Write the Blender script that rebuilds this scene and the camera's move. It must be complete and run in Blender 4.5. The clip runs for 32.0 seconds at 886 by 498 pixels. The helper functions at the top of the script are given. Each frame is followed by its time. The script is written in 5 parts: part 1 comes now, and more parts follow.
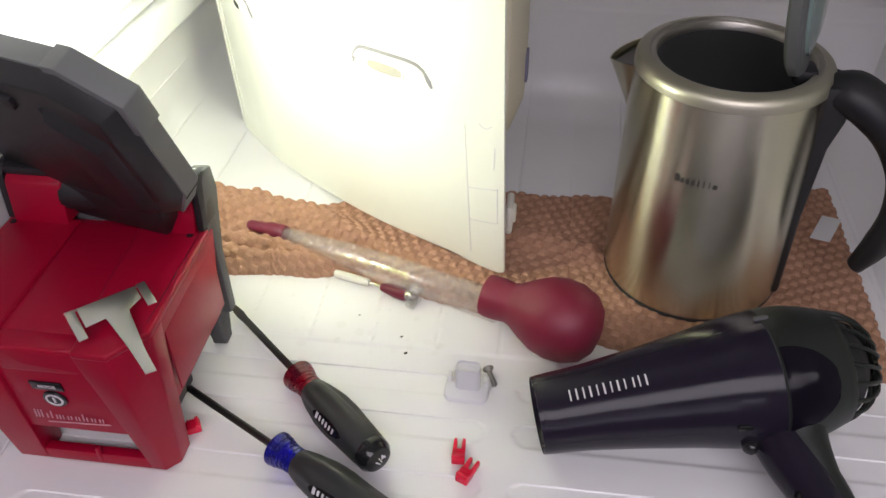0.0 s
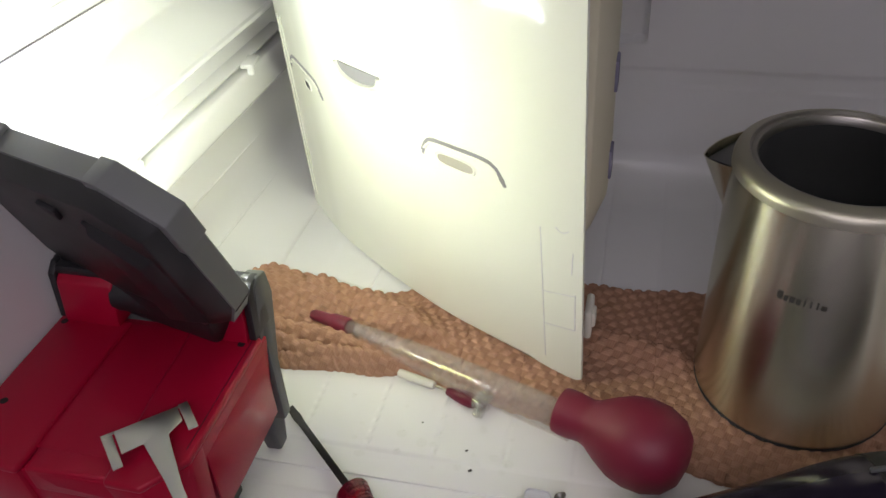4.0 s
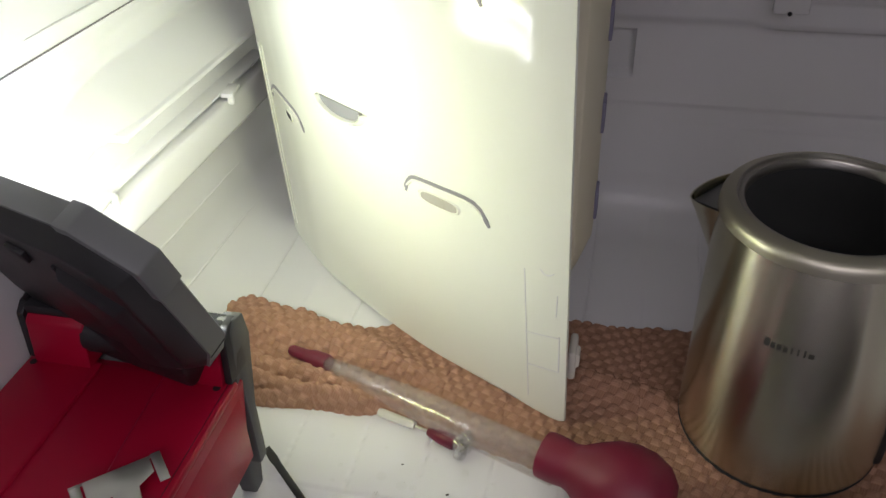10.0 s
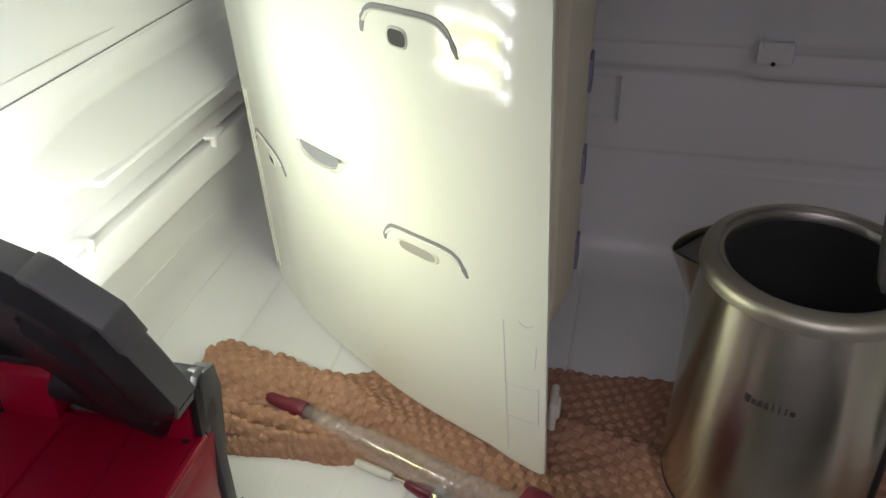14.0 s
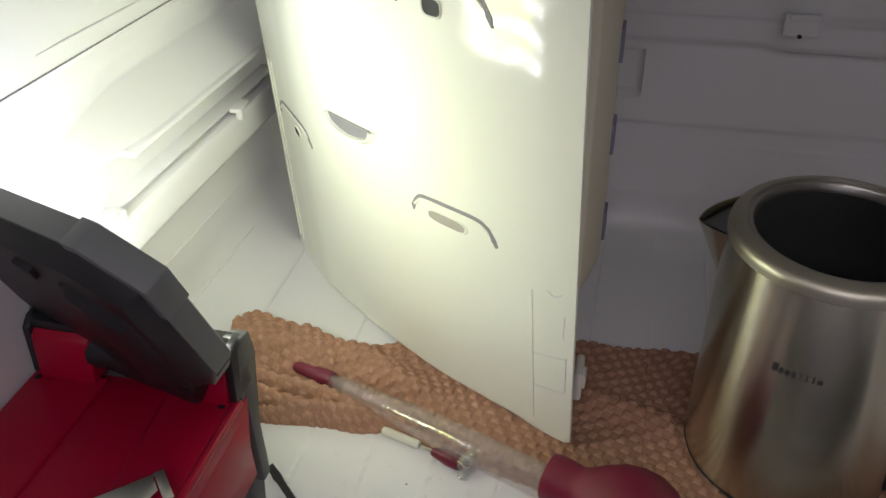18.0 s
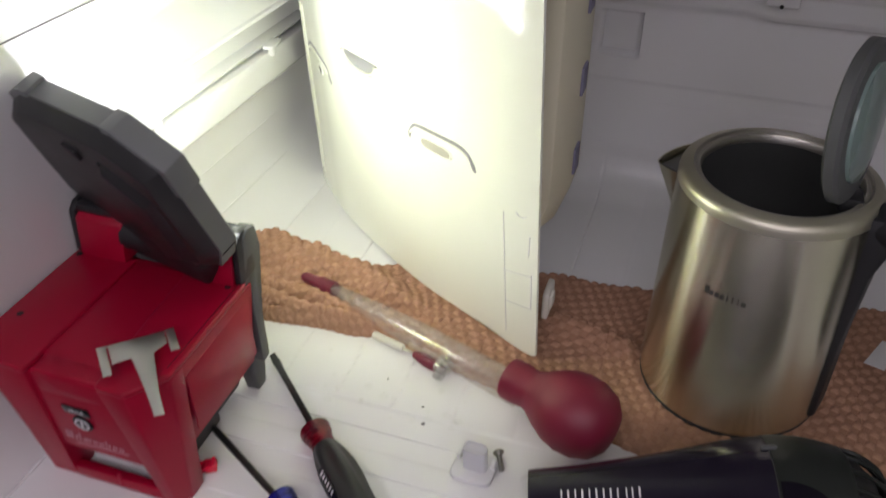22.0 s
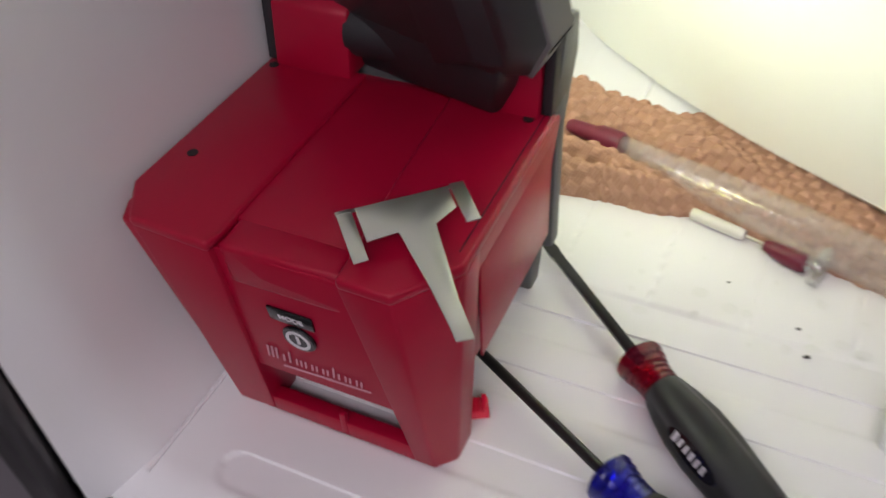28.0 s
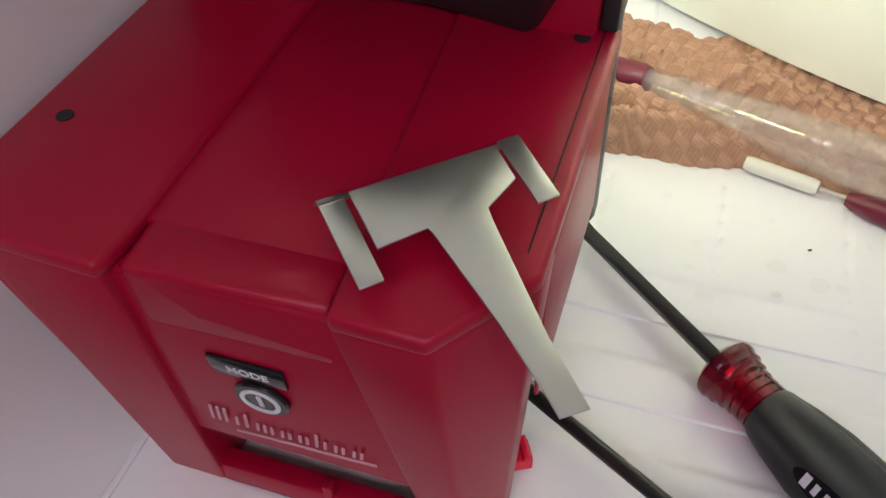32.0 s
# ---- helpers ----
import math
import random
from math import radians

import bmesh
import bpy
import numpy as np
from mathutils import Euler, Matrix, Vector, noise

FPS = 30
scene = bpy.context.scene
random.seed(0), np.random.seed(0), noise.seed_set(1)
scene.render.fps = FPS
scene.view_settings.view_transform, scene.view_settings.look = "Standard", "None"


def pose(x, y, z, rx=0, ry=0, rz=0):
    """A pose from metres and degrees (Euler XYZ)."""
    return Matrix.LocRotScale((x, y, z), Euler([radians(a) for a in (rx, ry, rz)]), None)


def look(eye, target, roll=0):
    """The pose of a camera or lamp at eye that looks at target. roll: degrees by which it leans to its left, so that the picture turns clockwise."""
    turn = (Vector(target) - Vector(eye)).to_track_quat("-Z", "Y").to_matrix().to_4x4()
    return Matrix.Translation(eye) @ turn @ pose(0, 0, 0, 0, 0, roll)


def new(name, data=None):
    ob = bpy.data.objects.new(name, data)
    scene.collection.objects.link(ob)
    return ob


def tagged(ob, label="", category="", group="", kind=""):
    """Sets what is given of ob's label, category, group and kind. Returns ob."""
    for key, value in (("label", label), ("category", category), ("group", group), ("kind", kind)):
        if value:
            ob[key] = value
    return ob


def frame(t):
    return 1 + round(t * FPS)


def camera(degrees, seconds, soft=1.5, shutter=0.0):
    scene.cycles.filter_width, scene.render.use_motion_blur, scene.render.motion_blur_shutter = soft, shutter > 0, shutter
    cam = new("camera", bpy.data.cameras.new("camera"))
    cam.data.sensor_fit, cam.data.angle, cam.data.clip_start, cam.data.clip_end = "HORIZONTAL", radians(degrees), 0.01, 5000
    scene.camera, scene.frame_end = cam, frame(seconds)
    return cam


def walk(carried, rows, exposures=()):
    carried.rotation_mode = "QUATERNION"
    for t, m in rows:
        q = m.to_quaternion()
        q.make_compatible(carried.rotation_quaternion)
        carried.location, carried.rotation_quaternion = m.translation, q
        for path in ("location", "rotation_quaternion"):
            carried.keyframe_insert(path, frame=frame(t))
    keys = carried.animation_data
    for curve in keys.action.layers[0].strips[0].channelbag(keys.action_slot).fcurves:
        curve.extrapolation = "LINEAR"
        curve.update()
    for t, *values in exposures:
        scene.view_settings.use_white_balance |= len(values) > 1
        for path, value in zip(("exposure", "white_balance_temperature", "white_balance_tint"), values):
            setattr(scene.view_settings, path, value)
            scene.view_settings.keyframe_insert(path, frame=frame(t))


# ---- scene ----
cam = camera(55.7, 32.0, 1.5, 0.5)
PATH = [
    (0, (0.43, -0.308, 0.564), (0.201, 1.222, -0.703), -1.0),
    (0.5, (0.429, -0.303, 0.564), (0.203, 1.23, -0.701), -0.8),
    (1, (0.432, -0.295, 0.566), (0.176, 1.247, -0.681), -0.6),
    (1.5, (0.44, -0.283, 0.581), (0.118, 1.257, -0.654), -0.4),
    (2, (0.462, -0.263, 0.582), (0.059, 1.264, -0.645), -0.9),
    (2.5, (0.469, -0.249, 0.578), (0.015, 1.27, -0.642), -2.5),
    (3, (0.448, -0.223, 0.573), (-0.008, 1.306, -0.633), -4.0),
    (3.5, (0.428, -0.22, 0.574), (-0.021, 1.321, -0.619), -4.0),
    (4, (0.429, -0.224, 0.574), (-0.007, 1.322, -0.618), -3.9),
    (4.5, (0.433, -0.223, 0.573), (0.009, 1.328, -0.616), -3.8),
    (6.5, (0.429, -0.21, 0.572), (0.0, 1.341, -0.615), -3.1),
    (7, (0.427, -0.204, 0.576), (0.011, 1.351, -0.611), -2.6),
    (7.5, (0.43, -0.201, 0.581), (0.011, 1.363, -0.593), -2.7),
    (8, (0.428, -0.201, 0.583), (0.005, 1.371, -0.58), -3.0),
    (8.5, (0.43, -0.201, 0.582), (0.015, 1.372, -0.581), -3.2),
    (9, (0.425, -0.204, 0.582), (0.02, 1.371, -0.582), -3.0),
    (9.5, (0.424, -0.205, 0.584), (0.026, 1.373, -0.579), -2.5),
    (10, (0.422, -0.202, 0.583), (0.029, 1.375, -0.583), -2.3),
    (10.5, (0.427, -0.195, 0.582), (0.029, 1.387, -0.575), -2.6),
    (11, (0.428, -0.19, 0.581), (0.027, 1.393, -0.572), -2.5),
    (11.5, (0.43, -0.192, 0.583), (0.027, 1.394, -0.567), -2.6),
    (12, (0.431, -0.189, 0.583), (0.023, 1.4, -0.562), -2.9),
    (12.5, (0.434, -0.187, 0.583), (0.027, 1.407, -0.554), -2.8),
    (13, (0.437, -0.185, 0.589), (0.043, 1.42, -0.538), -2.2),
    (13.5, (0.435, -0.186, 0.592), (0.041, 1.429, -0.52), -1.8),
    (14, (0.433, -0.185, 0.589), (0.041, 1.437, -0.512), -1.5),
    (14.5, (0.432, -0.181, 0.59), (0.044, 1.435, -0.524), -1.5),
    (15, (0.429, -0.18, 0.585), (0.028, 1.42, -0.547), -1.9),
    (15.5, (0.421, -0.18, 0.583), (0.015, 1.402, -0.571), -1.8),
    (17.5, (0.422, -0.196, 0.587), (0.014, 1.394, -0.556), -1.5),
    (18, (0.418, -0.198, 0.587), (0.014, 1.393, -0.555), -1.7),
    (18.5, (0.417, -0.194, 0.589), (0.025, 1.403, -0.549), -1.5),
    (19, (0.418, -0.192, 0.588), (0.028, 1.405, -0.551), -1.1),
    (19.5, (0.417, -0.191, 0.587), (0.012, 1.399, -0.557), -1.5),
    (20, (0.431, -0.192, 0.583), (0.027, 1.394, -0.566), -1.9),
    (20.5, (0.44, -0.202, 0.586), (0.04, 1.382, -0.568), -1.9),
    (21, (0.45, -0.227, 0.589), (0.043, 1.358, -0.561), -1.9),
    (21.5, (0.466, -0.246, 0.596), (0.027, 1.322, -0.566), -1.1),
    (22, (0.506, -0.286, 0.601), (-0.011, 1.24, -0.583), -0.2),
    (22.5, (0.54, -0.34, 0.592), (-0.044, 1.134, -0.628), -0.9),
    (23, (0.555, -0.37, 0.577), (-0.061, 1.071, -0.666), -1.4),
    (23.5, (0.568, -0.39, 0.578), (-0.073, 1.036, -0.669), -2.6),
    (24, (0.568, -0.397, 0.587), (-0.101, 1.034, -0.64), -4.5),
    (24.5, (0.582, -0.417, 0.574), (-0.093, 1.012, -0.652), -5.1),
    (26.5, (0.405, -0.256, 0.439), (-0.157, 0.991, -1.02), -5.8),
    (27, (0.377, -0.248, 0.478), (-0.237, 1.034, -0.929), -6.1),
    (27.2, (0.376, -0.241, 0.491), (-0.225, 1.059, -0.905), -5.4),
    (27.5, (0.35, -0.228, 0.48), (-0.268, 1.092, -0.89), -4.3),
    (27.8, (0.301, -0.183, 0.438), (-0.337, 1.118, -0.941), -3.9),
    (28, (0.269, -0.146, 0.394), (-0.397, 1.145, -0.982), -3.9),
    (28.4, (0.233, -0.096, 0.349), (-0.395, 1.182, -1.055), -3.6),
    (28.5, (0.23, -0.088, 0.34), (-0.38, 1.196, -1.067), -3.0),
    (29, (0.204, -0.07, 0.313), (-0.319, 1.231, -1.113), -2.0),
    (29.5, (0.19, -0.064, 0.309), (-0.31, 1.23, -1.132), -2.3),
    (30, (0.191, -0.065, 0.309), (-0.278, 1.228, -1.143), -2.3),
    (30.5, (0.193, -0.066, 0.308), (-0.268, 1.226, -1.148), -2.6),
    (31, (0.194, -0.064, 0.306), (-0.265, 1.231, -1.148), -2.7),
    (31.5, (0.189, -0.063, 0.306), (-0.274, 1.229, -1.149), -2.4),
    (32, (0.187, -0.06, 0.306), (-0.281, 1.234, -1.145), -2.5),
]
EXPO = [(0.0, 0.12), (1.2, 0.12), (2.0, 0.02), (3.0, -0.06), (4.0, -0.47), (8.0, -0.68), (11.0, -0.75), (13.0, -0.85), (14.0, -0.93), (15.5, -0.95), (18.0, -0.87), (20.0, -0.88), (21.5, -0.5), (22.5, -0.12), (24.0, 0.26), (26.5, 0.24), (28.0, -0.07), (29.5, -0.03), (32.0, -0.04)]
walk(cam, [(t, look(eye, target, roll)) for t, eye, target, roll in PATH], EXPO)

# ---- light ----
world = bpy.data.worlds.new("world")
scene.world = world
world.use_nodes = True
wbg = world.node_tree.nodes["Background"]
wbg.inputs["Color"].default_value = (0.70, 0.68, 0.72, 1)
wbg.inputs["Strength"].default_value = 0.25


def lamp(name, m, sx, sy, power, color, spread=180):
    d = bpy.data.lights.new(name, "AREA")
    d.shape, d.size, d.size_y, d.energy, d.color, d.spread = "RECTANGLE", sx, sy, power, color, radians(spread)
    ob = new(name, d)
    ob.matrix_world = m
    return ob


# frame of the flood head: swivelled 18 degrees, tipped back 20.6
YA, TA = radians(18), radians(20.6)
HU = Vector((math.cos(YA), -math.sin(YA), 0))
HN0 = Vector((math.sin(YA), math.cos(YA), 0))
HN = HN0 * math.cos(TA) + Vector((0, 0, 1)) * math.sin(TA)
HV = -HN0 * math.sin(TA) + Vector((0, 0, 1)) * math.cos(TA)
HP = Vector((0.16, 0.193, 0.184))


def head_m(u=0.0, v=0.0, w=0.0):
    """Pose whose x, y, z run along the head's width, height and beam."""
    o = HP + HU * u + HV * v + HN * w
    m = Matrix((HU, HV, HN)).transposed().to_4x4()
    m.translation = o
    return m


flip = Matrix.Rotation(math.pi, 4, "Y")
lamp("led_lamp_cool", head_m(-0.083, 0.075, 0.004) @ flip, 0.12, 0.09, 0.075, (0.66, 0.77, 1.0), 68)
lamp("led_lamp_warm", head_m(-0.083, 0.075, 0.0045) @ flip, 0.12, 0.09, 0.02, (0.98, 1.0, 0.55), 120)
lamp("led_lamp_fringe", head_m(-0.070, 0.070, 0.028) @ Matrix.Rotation(radians(16), 4, "Y") @ Matrix.Rotation(radians(13), 4, "X") @ flip, 0.07, 0.06, 0.37, (0.90, 1.0, 0.20), 180)
# broad fill lamp added overhead for soft room light, and daylight through the tree outside the window behind the camera
lamp("room_fill_lamp", look((0.95, -1.25, 1.555), (0.95, -1.20, 0.0)), 2.6, 2.0, 66, (0.98, 0.90, 0.99))
lamp("window_lamp", look((0.75, -3.85, 0.95), (0.6, 0.2, 0.3)), 2.4, 1.8, 32, (0.88, 0.80, 1.0))


# ---- materials ----
def mat(name, color, rough=0.5, metal=0.0, **kw):
    """Principled surface with colour and gloss varied at two scales, and fine relief. kw: scale, vary, bump, bscale, coat, trans, spec, rvar, dark."""
    m = bpy.data.materials.new(name)
    m.use_nodes = True
    nt = m.node_tree
    b = nt.nodes["Principled BSDF"]
    b.inputs["Metallic"].default_value = metal
    b.inputs["Roughness"].default_value = rough
    b.inputs["Base Color"].default_value = (*color, 1)
    if "spec" in kw:
        b.inputs["Specular IOR Level"].default_value = kw["spec"]
    if "coat" in kw:
        b.inputs["Coat Weight"].default_value = kw["coat"]
        b.inputs["Coat Roughness"].default_value = kw.get("coat_rough", 0.08)
    if "trans" in kw:
        b.inputs["Transmission Weight"].default_value = kw["trans"]
        b.inputs["IOR"].default_value = kw.get("ior", 1.45)
    if "sub" in kw:
        b.inputs["Subsurface Weight"].default_value = kw["sub"]
        b.inputs["Subsurface Radius"].default_value = (0.01, 0.008, 0.005)
    tc = nt.nodes.new("ShaderNodeTexCoord")
    mp = nt.nodes.new("ShaderNodeMapping")
    nt.links.new(tc.outputs["Object"], mp.inputs["Vector"])
    mp.inputs["Scale"].default_value = kw.get("stretch", (1, 1, 1))
    n1 = nt.nodes.new("ShaderNodeTexNoise")
    n1.inputs["Scale"].default_value = kw.get("scale", 14)
    n1.inputs["Detail"].default_value = 6
    n2 = nt.nodes.new("ShaderNodeTexNoise")
    n2.inputs["Scale"].default_value = kw.get("bscale", 600)
    n2.inputs["Detail"].default_value = 3
    for n in (n1, n2):
        nt.links.new(mp.outputs["Vector"], n.inputs["Vector"])
    v = kw.get("vary", 0.08)
    if v:
        mix = nt.nodes.new("ShaderNodeMix")
        mix.data_type = "RGBA"
        mix.inputs[6].default_value = (*[c * (1 - v) for c in color], 1)
        mix.inputs[7].default_value = (*[min(1, c * (1 + v)) for c in color], 1)
        nt.links.new(n1.outputs["Fac"], mix.inputs[0])
        nt.links.new(mix.outputs[2], b.inputs["Base Color"])
    rv = kw.get("rvar", 0.06)
    if rv:
        mr = nt.nodes.new("ShaderNodeMapRange")
        mr.inputs["From Min"].default_value, mr.inputs["From Max"].default_value = 0.3, 0.7
        mr.inputs["To Min"].default_value, mr.inputs["To Max"].default_value = max(0.02, rough - rv), min(1, rough + rv)
        nt.links.new(n1.outputs["Fac"], mr.inputs["Value"])
        nt.links.new(mr.outputs["Result"], b.inputs["Roughness"])
    bp = kw.get("bump", 0.04)
    if bp:
        bn = nt.nodes.new("ShaderNodeBump")
        bn.inputs["Strength"].default_value = bp
        bn.inputs["Distance"].default_value = kw.get("bdist", 0.001)
        nt.links.new(n2.outputs["Fac"], bn.inputs["Height"])
        nt.links.new(bn.outputs["Normal"], b.inputs["Normal"])
    return m


M_LINER = mat("liner_plastic", (0.86, 0.86, 0.865), 0.24, vary=0.012, bump=0.015, bscale=220, rvar=0.012)
M_PANEL = mat("panel_plastic", (0.845, 0.86, 0.765), 0.10, spec=0.3, vary=0.012, bump=0.02, bscale=60, rvar=0.03)
M_FOAM = mat("duct_foam", (0.70, 0.66, 0.50), 0.55, vary=0.06, bump=0.1)
M_BEIGE = mat("slot_beige", (0.40, 0.38, 0.33), 0.6, vary=0.06, bump=0.1)
# flat grey that stands for shade inside gaps and recesses
M_SLITSHADE = mat("gap_shade_grey", (0.24, 0.235, 0.25), 0.7, vary=0.05)
M_TAPE = mat("foam_tape", (0.20, 0.19, 0.27), 0.6)
M_RED = mat("red_plastic", (0.33, 0.001, 0.024), 0.36, spec=0.34, vary=0.06, bump=0.08, bscale=1500, rvar=0.05)
M_REDCLIP = mat("red_clip_plastic", (0.72, 0.006, 0.045), 0.25, vary=0.05)
M_BLACK = mat("black_plastic", (0.014, 0.014, 0.016), 0.48, vary=0.12, bump=0.12, bscale=1800)
M_DKGREY = mat("dark_grey_plastic", (0.085, 0.088, 0.090), 0.50, vary=0.10, bump=0.12, bscale=1800)
M_HEADBODY = mat("head_dark_grey", (0.018, 0.0185, 0.019), 0.42, vary=0.12, bump=0.12, bscale=1800)
M_PIT = mat("pit_black", (0.01, 0.01, 0.011), 0.6, vary=0)
M_INK = mat("white_ink", (0.72, 0.70, 0.72), 0.5, vary=0.03)
M_LOGO = mat("pale_logo_ink", (0.62, 0.30, 0.36), 0.45, vary=0.05)
M_GREYINK = mat("grey_ink", (0.04, 0.038, 0.034), 0.5, vary=0.05)
M_STEEL = mat("sheet_steel", (0.62, 0.61, 0.58), 0.38, 1.0, vary=0.03, scale=40, bump=0.0, rvar=0.04)
M_HEAD = mat("led_lens", (0.75, 0.76, 0.78), 0.15, vary=0.02)
M_LED = bpy.data.materials.new("led_glow")
M_LED.use_nodes = True
M_LED.node_tree.nodes["Principled BSDF"].inputs["Emission Color"].default_value = (0.95, 0.97, 1, 1)
M_LED.node_tree.nodes["Principled BSDF"].inputs["Emission Strength"].default_value = 120
M_KETTLE = mat("brushed_steel", (0.72, 0.69, 0.56), 0.25, 1.0, vary=0.012, scale=30, stretch=(1, 1, 30), bump=0.0, rvar=0.012)
knt = M_KETTLE.node_tree
ktan = knt.nodes.new("ShaderNodeTangent")
ktan.direction_type, ktan.axis = "RADIAL", "Z"
kb = knt.nodes["Principled BSDF"]
kb.inputs["Anisotropic"].default_value = 0.95
kb.inputs["Anisotropic Rotation"].default_value = 0.25
knt.links.new(ktan.outputs["Tangent"], kb.inputs["Tangent"])
M_KRIM = mat("polished_steel", (0.58, 0.56, 0.50), 0.36, 1.0, vary=0.03)
M_KSATIN = mat("satin_steel", (0.58, 0.555, 0.45), 0.45, 1.0, vary=0.03)
# dark colour of the kettle's inside; in the spout mouth it stands for shade
M_KIN = mat("dark_inside_and_spout_shade", (0.16, 0.165, 0.16), 0.35, 0.7, vary=0.1)
M_LIDGLASS = mat("green_glass", (0.45, 0.62, 0.58), 0.08, 0.0, trans=0.6, vary=0.05)
M_DRYER = mat("dryer_purple_black", (0.013, 0.010, 0.020), 0.20, vary=0.2, coat=0.10, coat_rough=0.08, bump=0.01, spec=0.22)
M_DRYGREY = mat("dryer_soft_black", (0.015, 0.018, 0.016), 0.40, spec=0.3, vary=0.15, bump=0.05, bscale=1500)
M_RUBBER = mat("maroon_rubber", (0.185, 0.008, 0.030), 0.50, vary=0.10, scale=30, bump=0.08, bscale=500)


def clear(name, tint, rough, gloss=1.45, milk=0.0, milk_color=(0.8, 0.78, 0.74)):
    """Thin clear plastic: light passes tinted, gloss above 1 is an index of refraction, below 1 an even share; milk: share of dull haze."""
    m = bpy.data.materials.new(name)
    m.use_nodes = True
    nt = m.node_tree
    b = nt.nodes["Principled BSDF"]
    b.inputs["Base Color"].default_value = (*milk_color, 1)
    b.inputs["Roughness"].default_value = max(0.2, rough)
    tr = nt.nodes.new("ShaderNodeBsdfTransparent")
    tr.inputs["Color"].default_value = (*tint, 1)
    gl = nt.nodes.new("ShaderNodeBsdfGlossy")
    gl.inputs["Roughness"].default_value = rough
    m1, m2 = nt.nodes.new("ShaderNodeMixShader"), nt.nodes.new("ShaderNodeMixShader")
    m1.inputs["Fac"].default_value = milk
    nt.links.new(tr.outputs["BSDF"], m1.inputs[1])
    nt.links.new(b.outputs["BSDF"], m1.inputs[2])
    if gloss > 1:
        fr = nt.nodes.new("ShaderNodeFresnel")
        fr.inputs["IOR"].default_value = gloss
        nt.links.new(fr.outputs["Fac"], m2.inputs["Fac"])
    else:
        m2.inputs["Fac"].default_value = gloss
    nt.links.new(m1.outputs["Shader"], m2.inputs[1])
    nt.links.new(gl.outputs["BSDF"], m2.inputs[2])
    nt.links.new(m2.outputs["Shader"], nt.nodes["Material Output"].inputs["Surface"])
    return m


M_TUBE = clear("clear_plastic", (0.985, 0.972, 0.965), 0.09, 0.045, 0.08)
M_CRYSTAL = clear("clear_crystal", (0.96, 0.96, 0.955), 0.05, 0.30, 0.12)
M_CAPW = mat("cream_plastic", (0.70, 0.68, 0.60), 0.4, vary=0.03)
M_REDTRANS = clear("red_acetate", (0.75, 0.03, 0.06), 0.10, 1.48, 0.38, (0.19, 0.004, 0.026))
M_BLUETRANS = clear("blue_acetate", (0.06, 0.07, 0.92), 0.10, 1.48, 0.38, (0.010, 0.012, 0.34))
M_GRIP = mat("grip_rubber", (0.026, 0.028, 0.029), 0.46, vary=0.12, bump=0.12, bscale=1500)
M_GLOSSBLACK = mat("gloss_black", (0.012, 0.012, 0.013), 0.12, vary=0.1)
M_SHANK = mat("dark_shank", (0.020, 0.019, 0.018), 0.36, 0.25, vary=0.15)
M_WHITEPL = mat("white_plastic", (0.74, 0.74, 0.75), 0.35, vary=0.02)
M_GREYPL = mat("grey_plastic", (0.62, 0.62, 0.65), 0.4, vary=0.04)
M_ZINC = mat("dull_zinc", (0.30, 0.29, 0.27), 0.42, 0.9, vary=0.15)
M_FRAME = mat("cabinet_grey_paint", (0.048, 0.046, 0.048), 0.38, vary=0.08, bump=0.05, bscale=300)
M_DRAWER = mat("drawer_grey_olive", (0.062, 0.062, 0.056), 0.45, vary=0.08, bump=0.04)
M_HINGE = mat("hinge_metal", (0.25, 0.25, 0.255), 0.36, 0.85, vary=0.2, bump=0.1, bscale=200)
M_LEAFMETAL = mat("hinge_leaf_metal", (0.13, 0.13, 0.135), 0.30, 0.8, vary=0.3, bump=0.6, bscale=110)
M_GASKET = mat("gasket_rubber", (0.17, 0.145, 0.135), 0.42, vary=0.10)
M_BEZEL = mat("bezel_grey", (0.15, 0.155, 0.157), 0.46, vary=0.08, bump=0.12, bscale=1800)
M_DOOR = mat("door_taupe", (0.48, 0.42, 0.37), 0.4, 0.1, vary=0.06)
M_TOWEL = mat("towel_cotton", (0.47, 0.275, 0.185), 0.95, vary=0.16, scale=60, bump=0.6, bscale=1400, spec=0.1, rvar=0)


